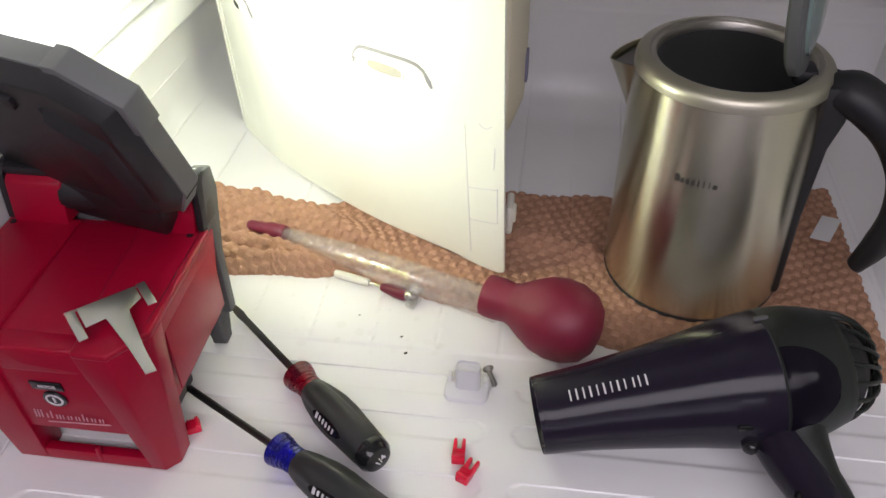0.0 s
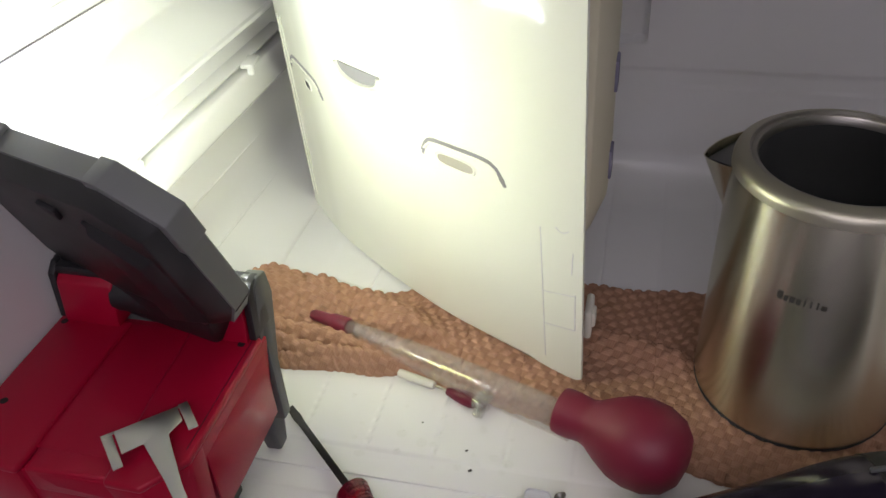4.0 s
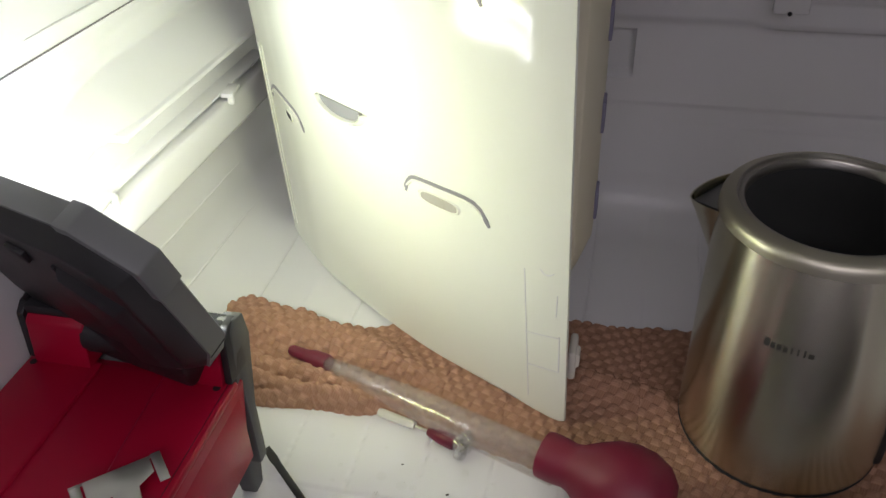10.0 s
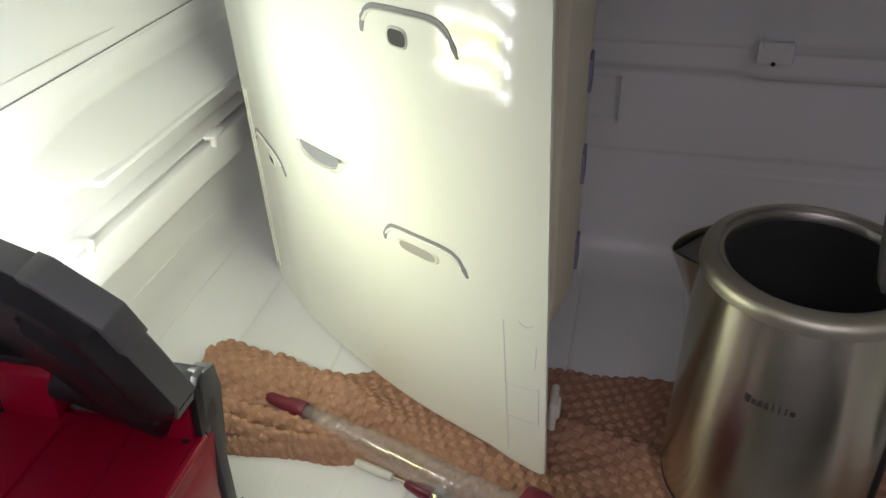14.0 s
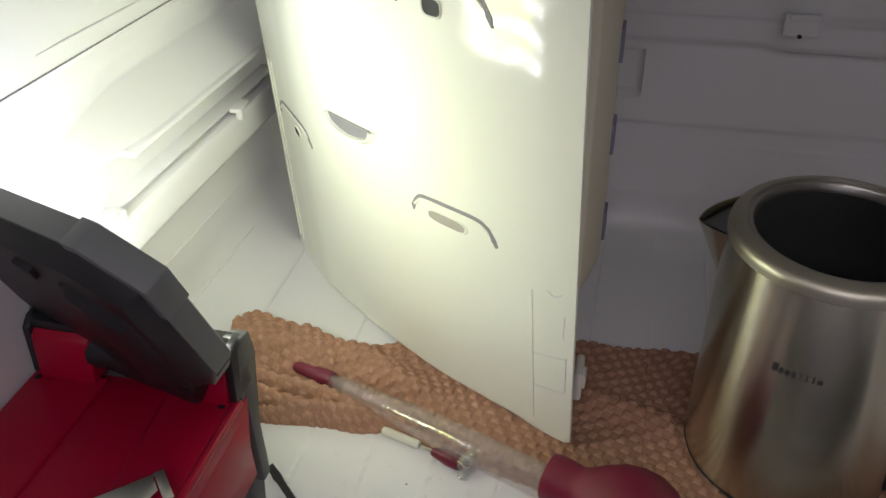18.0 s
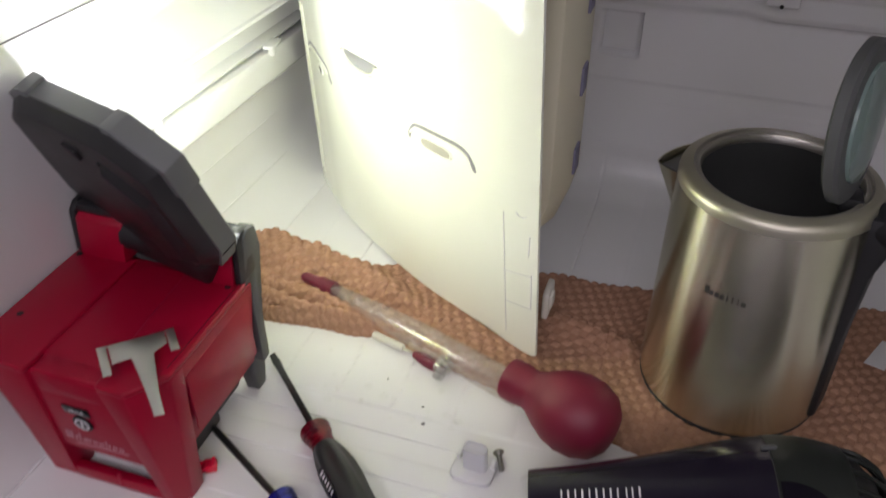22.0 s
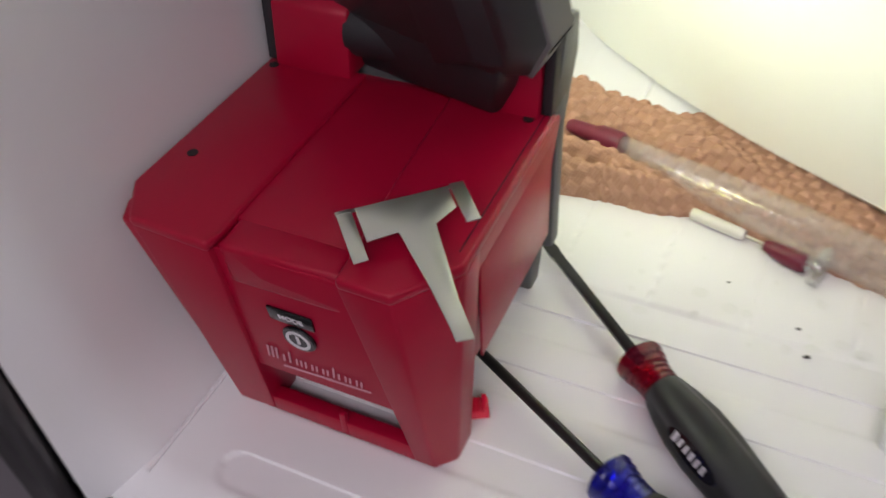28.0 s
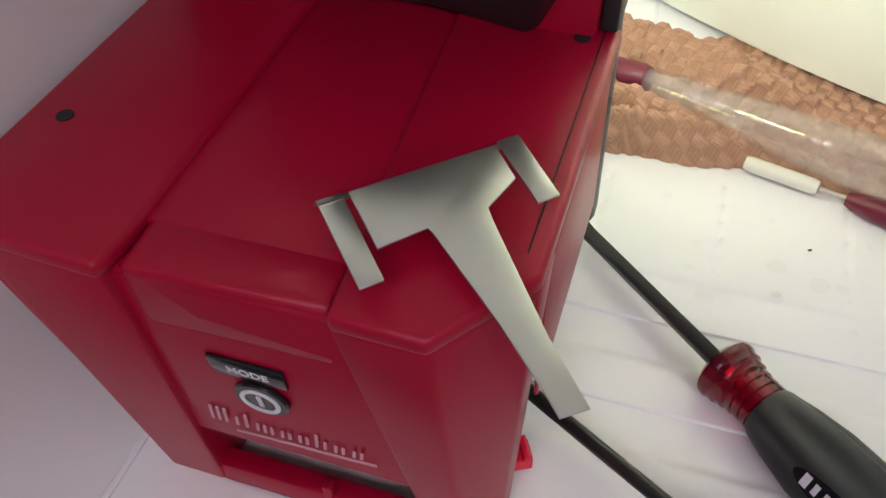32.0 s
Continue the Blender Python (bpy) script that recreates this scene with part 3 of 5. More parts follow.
# bent sheet that runs down from the plate to the door
HL = smooth_path([(0.0435, -0.036, -0.0099), (0.0171, -0.036, -0.0085), (-0.0057, -0.036, -0.0033), (-0.0326, -0.037, -0.0059), (-0.0358, -0.05, -0.0286), (-0.0233, -0.07, -0.0342), (-0.0234, -0.085, -0.0326)], 4)
HR = smooth_path([(0.0388, -0.037, -0.0281), (0.0175, -0.042, -0.0332), (0.0087, -0.05, -0.0362), (0.012, -0.062, -0.0377), (0.0101, -0.066, -0.036), (-0.0071, -0.076, -0.0361), (-0.0132, -0.088, -0.033)], 4)
leaf = []
for k, (a, b) in enumerate(zip(HL, HR)):
    d = (b - a)
    out = Vector((0.15, -0.8, 0.55)).normalized()
    lump = 0.0025 + 0.0035 * math.sin(k * 0.55) ** 2
    row = [a + d * f + out * (lump * math.sin(math.pi * f) ** 0.7 * (1 + 0.35 * math.sin(k * 1.9 + f * 7)) - 0.0015 * (f in (0, 1))) for f in (0, 0.08, 0.18, 0.3, 0.42, 0.55, 0.68, 0.8, 0.92, 1)]
    leaf.append(row + [p - out * 0.004 for p in row[::-1]])
part("bent_leaf", move(loft(leaf), HI), M_LEAFMETAL, hinge, "bent shiny dark metal leaf")
for bx, bz in ((0.0510, -0.0200), (0.0970, -0.0205)):
    part("bolt", move(lathe([(0, 0), (0.0078, 0), (0.0078, 0.003), (0.0064, 0.0048), (0.0040, 0.0052), (0.0032, 0.0035), (0, 0.0035)], 20, Matrix.Translation((bx, -0.0345, bz)) @ Matrix.Rotation(radians(90), 4, "X")), HI), M_HINGE, hinge, "shiny round bolt head")
part("rivet", move(lathe([(0, 0), (0.0060, 0), (0.0058, 0.004), (0.0035, 0.0062), (0, 0.0066)], 20, Matrix.Translation((-0.031, -0.0375, -0.012)) @ Matrix.Rotation(radians(90), 4, "X")), HI), M_HINGE, hinge, "shiny round rivet")

door = thing("refrigerator_door", (-0.10, -0.10, 0.3), "open taupe refrigerator door swung aside on its hinge", "door")
part("door_panel", move(boxc(-0.20, -0.075, -0.75, -0.045, -0.065, 0.95, 0.008), Matrix.Translation((0.10, 0.10, -0.3))), M_DOOR, door)
part("gasket", move(boxc(-0.073, -0.060, -0.70, -0.05, -0.03, 0.90, 0.003), Matrix.Translation((0.10, 0.10, -0.3))), M_GASKET, door, "dark grey rubber gasket")

# the kitchen round it
room = thing("kitchen", (0, 0, -0.92), "plain kitchen shell in front of the refrigerator", "room", kind="structure")
RZ = Matrix.Translation((0, 0, 0.92))
# panel added out of view to back the overhead fill lamp
part("fill_lamp_panel", move(boxc(-0.37, 2.27, -2.27, -0.23, 1.565, 1.60, 0.004), RZ), M_WHITEPL, room, "flat white panel above the added room fill lamp")
part("room_floor", move(boxc(-2.5, 3.0, -3.2, 0.9, -1.0, -0.92, 0), RZ), M_ROOMFLOOR, room)
part("room_ceiling", move(boxc(-2.5, 3.0, -3.2, 0.9, 1.6, 1.7, 0), RZ), M_ROOM, room)
part("room_wall", move(boxc(-2.6, -2.5, -3.2, 0.9, -1.0, 1.7, 0), RZ), M_ROOM, room)
part("room_wall", move(boxc(3.0, 3.1, -3.2, 0.9, -1.0, 1.7, 0), RZ), M_ROOM, room)
part("room_wall", move(boxc(-2.5, 3.0, 0.8, 0.9, -1.0, 1.7, 0), RZ), M_ROOM, room)
part("room_wall", move(merge(boxc(-2.5, -0.15, -3.3, -3.2, -1.0, 1.7, 0), boxc(1.65, 3.0, -3.3, -3.2, -1.0, 1.7, 0), boxc(-0.15, 1.65, -3.3, -3.2, -1.0, 0.2, 0), boxc(-0.15, 1.65, -3.3, -3.2, 1.5, 1.7, 0)), RZ), M_ROOM, room, "wall with a window opening")


tree = thing("tree", (0.75, -3.5, -0.92), "leafy garden tree outside the kitchen window", "tree")
part("trunk", tube([(0.1, -0.15, -0.6), (0.05, -0.15, 0.6), (-0.1, -0.12, 1.4), (-0.3, -0.1, 2.2)], [0.09, 0.07, 0.05, 0.02], 10), M_FRAME, tree, "dark tree trunk")
rl = random.Random(11)
leaves = bmesh.new()
for k in range(150):
    c = Vector((rl.uniform(-1.3, 1.3), rl.uniform(-0.22, 0.0), rl.uniform(0.95, 2.75)))
    r = rl.uniform(0.05, 0.13)
    q = Matrix.Translation(c) @ Euler((radians(90 + rl.uniform(-35, 35)), rl.uniform(0, 6), rl.uniform(-0.6, 0.6))).to_matrix().to_4x4()
    vs = [leaves.verts.new(q @ Vector((r * math.cos(a) * 1.5, r * math.sin(a) * (0.75 + 0.25 * math.cos(a)), 0.02 * math.cos(2 * a)))) for a in [2 * math.pi * i / 10 for i in range(10)]]
    leaves.faces.new(vs)
part("crown", leaves, M_LEAF, tree, "loose crown of green leaves", 0)


# ---- the loose evaporator cover, bent forward from the back wall ----
FOOT = [(0.036, 0.594, -0.003), (0.046, 0.582, -0.003), (0.075, 0.549, -0.002), (0.109, 0.514, 0.0), (0.1648, 0.4679, 0.0018), (0.2133, 0.4302, 0.0061), (0.259, 0.3977, 0.0102), (0.3045, 0.3723, 0.012), (0.3418, 0.3537, 0.0118), (0.3629, 0.3430, 0.0084), (0.3821, 0.3345, 0.0070), (0.3915, 0.3308, 0.0072), (0.396, 0.3290, 0.0105)]
PLAN = smooth_path([(x, y, 0) for x, y, h in FOOT], 10)
PLEN = [0]
for a, b in zip(PLAN, PLAN[1:]):
    PLEN.append(PLEN[-1] + (b - a).length)


def cover_pt(s, z, off=0.0):
    """Point at s (0 to 1) along the cover's foot and height z, pushed out of its face by off."""
    d = s * PLEN[-1]
    i = min(max(k for k in range(len(PLEN)) if PLEN[k] <= d + 1e-9), len(PLAN) - 2)
    t = (d - PLEN[i]) / (PLEN[i + 1] - PLEN[i])
    p = PLAN[i].lerp(PLAN[i + 1], t)
    tg = (PLAN[i + 1] - PLAN[i]).normalized()
    nrm = Vector((tg.y, -tg.x, 0))
    lean = 0.03 + 0.08 * sstep(0.0, 0.35, s)
    q = p + nrm * off
    return Vector((q.x - 0.02 * z * s - 0.024 * z * sstep(0.3, 0.0, s), q.y - lean * z, z + 0.003))


cover = thing("evaporator_cover", (0.2, 0.44, 0.003), "loose glossy white bowed plastic evaporator cover standing on a towel", "panel")
CI = Matrix.Translation((-0.2, -0.44, -0.003))
HC = 0.80
FS = [PLEN[10 * k] / PLEN[-1] for k in range(len(FOOT))]


def lift(s):
    """Height by which the foot rides up on the towel."""
    return float(np.interp(s, FS, [h for x, y, h in FOOT]))


rings = []
NS = 90
for j in range(41):
    z = HC * (j / 40) ** 1.2
    ring = []
    for i in range(NS + 1):
        s = i / NS
        ring.append(cover_pt(s, lift(s) + z * (1 - lift(s) / HC), 0))
    for i in range(NS, -1, -1):
        s = i / NS
        ring.append(cover_pt(s, lift(s) + z * (1 - lift(s) / HC), -0.003))
    rings.append(ring)
part("face", move(loft(rings, r=0), CI), M_PANEL, cover, smooth=50)


def s_at(x, z):
    return min((i / 400 for i in range(401)), key=lambda s: abs(cover_pt(s, z).x - x))


def brow(xa, xb, z0, rise, name="slot_brow"):
    """Arched slit over a hand slot, a strip in the grey of its shaded inside, with a white lip along it."""
    path = []
    for f, h in ((0.0, -0.75), (0.02, -0.2), (0.10, 0.35), (0.22, 0.5), (0.45, 0.55), (0.75, 0.55), (0.88, 0.3), (0.95, -0.2), (1.0, -0.75)):
        path.append((xa + (xb - xa) * f, z0 + rise * h))
    fine = smooth_path([(x, z, 0) for x, z in path], 5)
    rings = []
    for k, p in enumerate(fine):
        d = (fine[min(k + 1, len(fine) - 1)] - fine[max(k - 1, 0)]).normalized()
        w = 0.0019 if 1 < k < len(fine) - 2 else 0.0013
        a, b = p + Vector((-d.y, d.x, 0)) * w, p - Vector((-d.y, d.x, 0)) * w
        rings.append([cover_pt(s_at(q.x, q.y), q.y, o) for q, o in ((a, 0.0005), (b, 0.0005), (b, -0.001), (a, -0.001))])
    part("slot_slit", move(loft(rings), CI), M_SLITSHADE, cover, "arched slit, grey for the shaded foam behind it", 0)
    pts = [cover_pt(s_at(p.x, p.y - 0.0030), p.y - 0.0030, 0.0004) for p in fine[6:-8]]
    part(name, move(tube(pts, 0.0014, 8, 1.0, smooth=0), CI), M_PANEL, cover, "raised white lip under a slit")


def slot(xc, zc, w, h, dark):
    s = s_at(xc, zc)
    a, b = cover_pt(s - 0.01, zc), cover_pt(s + 0.01, zc)
    tg = (b - a).normalized()
    up = (cover_pt(s, zc + 0.02) - cover_pt(s, zc - 0.02)).normalized()
    nr = tg.cross(up).normalized()
    m = Matrix((tg, up, nr)).transposed().to_4x4()
    m.translation = cover_pt(s, zc, 0.0)
    def oval(ww, hh, n=32):
        out = []
        for k in range(n):
            t = 2 * math.pi * k / n
            out.append((math.copysign(abs(math.cos(t)) ** 0.55, math.cos(t)) * ww / 2, math.copysign(abs(math.sin(t)) ** 0.75, math.sin(t)) * hh / 2))
        return out
    o = oval(w, h)
    ring = loft([[(x * k, y * k2, d) for x, y in o] for k, k2, d in ((1.12, 1.25, 0.0002), (1.06, 1.12, 0.0016), (0.98, 0.96, 0.0012), (0.96, 0.92, -0.0005))], cap=False)
    part("slot_rim", move(ring, CI @ m), M_PANEL, cover, "white moulded slot rim")
    part("slot_opening", move(prism([(x * 0.97, y * 0.94) for x, y in o], 0.0009), CI @ m), M_PIT if dark else M_BEIGE, cover, "opening of the slot")


brow(0.2465, 0.3260, 0.2185, 0.016)
slot(0.2805, 0.2115, 0.041, 0.011, False)
brow(0.2476, 0.3248, 0.4060, 0.018)
slot(0.2787, 0.396, 0.017, 0.013, True)
brow(0.048, 0.112, 0.2030, 0.014)
slot(0.0855, 0.1945, 0.018, 0.009, True)
# half-moon pocket, its shade painted as a flat grey plate, with a white lip under it
pk = []
for i in range(29):
    a = math.pi + math.pi * i / 28
    x = 0.1780 + 0.0268 * math.cos(a)
    col = [(x, 0.2605 + 0.11 * (x - 0.178) + 0.0140 * math.sin(a) * f) for f in (0, 0.25, 0.5, 0.75, 1)]
    pk.append([cover_pt(s_at(px, pz), pz, 0.0009) for px, pz in col] + [cover_pt(s_at(px, pz), pz, -0.0005) for px, pz in col[::-1]])
part("pocket", move(loft(pk), CI), M_SLITSHADE, cover, "half-moon plate whose grey stands for shade in the pocket", 0)
lip_rows = []
for i in range(25):
    t = math.pi + math.pi * i / 24
    w = 0.0035 + 0.0035 * i / 24
    row = []
    for f, o in ((0, 0.0008), (0.15, 0.0045), (0.4, 0.0050), (1, 0.0)):
        x = 0.1780 + (0.0268 + w * f) * math.cos(t)
        z = 0.2605 + 0.11 * (x - 0.178) + (0.0140 + w * f) * math.sin(t)
        row.append(cover_pt(s_at(x, z), z, o))
    lip_rows.append(row)
part("pocket_lip", move(loft(lip_rows, closed=False, cap=False), CI), M_PANEL, cover, "white raised lip of the pocket")
# score lines near the free edge
def bead(pts, r=0.00045):
    return move(tube(pts, r, 6, smooth=0), CI)
def cp(x, z): return cover_pt(s_at(x, z), z, 0.0001)
scores = (((0.3617, 0.024), (0.3568, 0.180)), ((0.3842, 0.140), (0.3840, 0.164)), ((0.3880, 0.074), (0.3873, 0.118)), ((0.3581, 0.108), (0.3873, 0.116)), ((0.3609, 0.068), (0.3881, 0.074)), ((0.369, 0.186), (0.3725, 0.1825), (0.377, 0.1825), (0.3805, 0.186)))
for row in scores:
    part("score_line", bead([cp(x, z) for x, z in row]), M_WHITEPL, cover, "fine moulded score line")
part("edge_bead", merge(*[bead([cover_pt(sv, z, 0.0006) for z in [0.02 + 0.012 * k for k in range(20)]], 0.0009) for sv in (0.022, 0.045)]), M_PANEL, cover, "fine moulded ribs along the edge")
# foam duct behind the cover
duct = [[(x, y, z) for x, y in ((0.30, 0.41), (0.378, 0.352), (0.392, 0.352), (0.404, 0.385), (0.404, 0.43), (0.36, 0.46), (0.31, 0.45))] for z in (0.16, 0.18, HC)]
duct[0] = [(x - 0.012 * (x > 0.39), y, 0.145) for x, y, z in duct[0]]
part("duct", move(loft(duct, r=0.008, seg=3), CI), M_FOAM, cover, "cream foam air duct")
for z in (0.205, 0.285, 0.36):
    part("foam_tape", move(box(0.004, 0.020, 0.026, 0.001, pose(0.4045, 0.400, z)), CI), M_TAPE, cover, "lilac grey foam tape")
part("corner_tab", move(merge(box(0.007, 0.030, 0.032, 0.003, pose(0.3975, 0.362, 0.062), 3), box(0.006, 0.014, 0.016, 0.002, pose(0.401, 0.358, 0.066))), CI), M_CAPW, cover, "translucent white corner tab")


# ---- waffle towel ----
FE = [(0.05, 0.300), (0.10, 0.3025), (0.16, 0.308), (0.20, 0.3110), (0.225, 0.3150), (0.265, 0.3075), (0.30, 0.299), (0.336, 0.289), (0.388, 0.276), (0.497, 0.2476), (0.53, 0.242), (0.62, 0.235), (0.765, 0.232)]
BE = [(0.05, 0.452), (0.115, 0.436), (0.155, 0.420), (0.20, 0.436), (0.25, 0.452), (0.32, 0.468), (0.39, 0.4765), (0.51, 0.484), (0.62, 0.50), (0.765, 0.535)]


PX, PY, PH = np.array([p.x for p in PLAN]), np.array([p.y for p in PLAN]), np.interp([k / 10 for k in range(len(PLAN))], range(len(FOOT)), [h for x, y, h in FOOT])


def towel_pt(u, v):
    x = 0.040 + u * 0.710
    yf = np.interp(x, *zip(*FE)) + 0.004 * noise.noise((x * 22, 0, 3))
    yb = np.interp(x, *zip(*BE)) + 0.004 * noise.noise((x * 22, 5, 3))
    y = yf + (yb - yf) * v
    e = min(v, 1 - v) * (yb - yf)
    ex = min(u * 0.710 + 0.006, (1 - u) * 0.710)
    rim = math.sqrt(max(0, 1 - (1 - min(1, min(e, ex) / 0.010)) ** 2))
    crumple = sstep(0.36, 0.16, x)
    body = 0.0065 + 0.0015 * noise.noise((x * 18, y * 18, 0))
    # soft mound of the bunched end, dropping steeply to the rolls before it
    yc = 0.392 - 0.16 * (x - 0.1)
    w = 0.034 if y > yc else 0.021
    fold = 0.034 * math.exp(-((y - yc) / w) ** 2) * (0.8 + 0.35 * noise.noise((x * 14, y * 10, 7)))
    fold += 0.007 * noise.noise((x * 38, y * 38, 4)) + 0.004 * math.sin(70 * (y + 0.35 * x)) * sstep(0.345, 0.40, y)
    fold *= crumple * sstep(0.0, 0.03, e + 0.008)
    front = sstep(0.30, 0.24, x) * sstep(0.366, 0.350, y)
    high = (body + max(0, fold)) * (1 - 0.85 * front)
    # rope-like rolls along the front, each lying over the next
    rope = 0.0
    for ax, ay, bx, by, rr, top in ((0.05, 0.3090, 0.31, 0.3040, 0.0085, 0.0165), (0.05, 0.3275, 0.30, 0.3130, 0.0088, 0.0235), (0.05, 0.3470, 0.27, 0.3260, 0.0090, 0.0260)):
        yl = ay + (by - ay) * (x - ax) / (bx - ax) + 0.0030 * math.sin(x * 38 + ay * 190) + 0.0022 * noise.noise((x * 26, ay * 90, 2))
        q = 1 - ((y - yl) / rr) ** 2
        if q > 0:
            h = top * (1 + 0.16 * noise.noise((x * 30, ay * 50, 9))) * sstep(bx + 0.02, bx - 0.12, x)
            if q ** 0.45 * h > high:
                high, rope = q ** 0.45 * h, sstep(bx, bx - 0.08, x)
    ridge = 0.012 * math.exp(-((y - (0.395 - 0.25 * (x - 0.40))) / (0.016 if y < 0.395 - 0.25 * (x - 0.40) else 0.006)) ** 2) * sstep(0.37, 0.41, x) * sstep(0.58, 0.50, x)
    high += ridge + 0.004 * noise.noise((x * 12, y * 16, 12)) * sstep(0.38, 0.46, x)
    # pressed down under the foot of the cover
    d2 = (PX - x) ** 2 + (PY - y) ** 2
    k = int(np.argmin(d2))
    low = 0.0018 + 0.55 * PH[k]
    press = sstep(0.006, 0.045, math.sqrt(d2[k]))
    high = min(high, low + (max(high, low) - low) * press)
    # flat where the kettle stands
    high += (0.0058 - high) * sstep(0.100, 0.082, math.hypot(x - 0.5805, y - 0.369))
    return (x, y, rim * max(high, 0.0015) + floor_z(x, y), rim, rope)


def towel_mesh():
    nx, ny, c = 920, 290, 0.0082
    g = np.array([[towel_pt(i / nx, 0.45 * (j / ny) ** 1.8 + 0.55 * j / ny) for i in range(nx + 1)] for j in range(ny + 1)])
    p, rim, rope = g[..., :3], g[..., 3], g[..., 4]
    du, dv = np.gradient(p, axis=1), np.gradient(p, axis=0)
    nrm = np.cross(du, dv)
    nrm /= np.linalg.norm(nrm, axis=2, keepdims=True) + 1e-12
    arc = np.cumsum(np.linalg.norm(dv, axis=2), axis=0)
    back = arc - arc[ny // 2:ny // 2 + 1] + p[ny // 2:ny // 2 + 1, :, 1]
    wob = 0.0010 * np.sin(p[..., 0] * 61 + back * 23) + 0.0008 * np.sin(p[..., 0] * 27 - back * 71)
    a, b = (0.936 * p[..., 0] - 0.352 * back + wob) / c, (0.352 * p[..., 0] + 0.936 * back + wob) / c
    ca, cb = 2 * (a - np.floor(a)) - 1, 2 * (b - np.floor(b)) - 1
    odd = (np.floor(a) + np.floor(b)) % 2 > 0.5
    pillow = (1 - np.abs(ca) ** 3.2) * (1 - np.abs(cb) ** 3.2)
    ribs = np.sin(6.2832 * 3 * np.where(odd, a, b))
    weave = np.where(odd, 0.0025 * pillow ** 0.8 + 0.0002 * ribs * pillow, -0.0002 + 0.0001 * ribs)
    p = p + nrm * (weave * (0.6 + 0.4 * rim) * (1 - 0.25 * rope))[..., None]
    p[..., 2] = np.maximum(p[..., 2], 0.0006)
    vs = [tuple(q) for q in p.reshape(-1, 3)]
    w = nx + 1
    fs = [(j * w + i, j * w + i + 1, (j + 1) * w + i + 1, (j + 1) * w + i) for j in range(ny) for i in range(nx)]
    me = bpy.data.meshes.new("waffle_towel")
    me.from_pydata(vs, [], fs)
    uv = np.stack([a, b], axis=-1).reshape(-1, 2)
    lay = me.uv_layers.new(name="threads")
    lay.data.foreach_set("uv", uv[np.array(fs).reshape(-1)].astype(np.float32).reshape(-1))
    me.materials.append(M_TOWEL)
    me.shade_smooth()
    return me


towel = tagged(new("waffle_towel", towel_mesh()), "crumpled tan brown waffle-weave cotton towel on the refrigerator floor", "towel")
part("care_tag", box(0.020, 0.042, 0.0006, 0.0002, pose(0.728, 0.440, 0.013, 4, -8, -28)), M_TAG, towel, "small white fabric tag")


# ---- work light ----
light = thing("work_light", (0.077, 0.13, 0.0), "red and black cordless flood work light standing on the floor", "work light")
LI = Matrix.Translation((-0.077, -0.13, 0.0))


def body_ring(z, inset=0.0):
    """Plan of the red housing at height z."""
    t = z / 0.145
    xl, xr = 0.014 - 0.022 * t, 0.1460 + 0.0170 * t
    yf = 0.0685 - 0.0158 * t
    ch = 0.009 + 0.012 * t
    return [(xl + 0.006, yf), (xr - ch, yf), (xr, yf + ch * 1.1), (xr, 0.205), (xl, 0.205), (xl, yf + 0.012)]


def soft_loft(rings, r, zj):
    """Loft with its edges rounded, but for those in the joint at height zj."""
    bm = loft(rings)
    es = [e for e in bm.edges if e.calc_face_angle(0) > radians(25) and not all(abs(v.co.z - zj) < 1e-4 for v in e.verts)]
    bmesh.ops.bevel(bm, geom=es, offset=r, segments=2, profile=0.5, affect="EDGES", clamp_overlap=True)
    return bm


housing = part("housing", move(soft_loft([[(x, y, z) for x, y in body_ring(z)] for z in (0.047, 0.143)], 0.0022, 0.047), LI), M_RED, light)
# front frame round the battery slot
part("front_sill", move(boxc(0.0435, 0.1345, 0.0668, 0.0755, 0.0, 0.0125, 0.0012), LI), M_RED, light)
part("sill_rib", move(boxc(0.089, 0.093, 0.066, 0.070, 0.002, 0.020, 0.001), LI), M_RED, light)
part("battery", move(boxc(0.0442, 0.1338, 0.0960, 0.16, 0.004, 0.0468, 0.002), LI), M_BLACK, light, "black battery pack in the slot")
part("battery_gauge", move(boxc(0.052, 0.118, 0.0935, 0.097, 0.030, 0.045, 0.001), LI), M_BEZEL, light, "pale grey battery label")
part("base", move(boxc(0.030, 0.1320, 0.10, 0.205, 0.008, 0.048, 0.006), LI), M_BLACK, light, "black underside")
for k in range(4):
    part("rubber_rib", move(box(0.004, 0.014, 0.012, 0.0015, pose(0.1325, 0.125 + 0.020 * k, 0.026 + 0.002 * k, 20)), LI), M_BLACK, light)
# raised shoulders on the top
shl = [(0.007, 0.0505), (0.0515, 0.0485), (0.0535, 0.060), (0.0535, 0.13), (0.0535, 0.196), (-0.008, 0.196), (-0.008, 0.073)]
shr = [(0.1155, 0.0505), (0.142, 0.0500), (0.1632, 0.078), (0.1632, 0.196), (0.105, 0.196), (0.109, 0.1274), (0.1145, 0.066)]
part("shoulder", move(prism(shl, 0.0065, 0.0022, Matrix.Translation((0, 0, 0.1425)), 3), LI), M_RED, light)
part("shoulder", move(prism(shr, 0.0065, 0.0022, Matrix.Translation((0, 0, 0.1425)), 3), LI), M_RED, light)
part("channel_floor", move(boxc(0.0515, 0.1160, 0.070, 0.196, 0.1400, 0.1466, 0.0012), LI), M_RED, light, "shallow red channel on top")
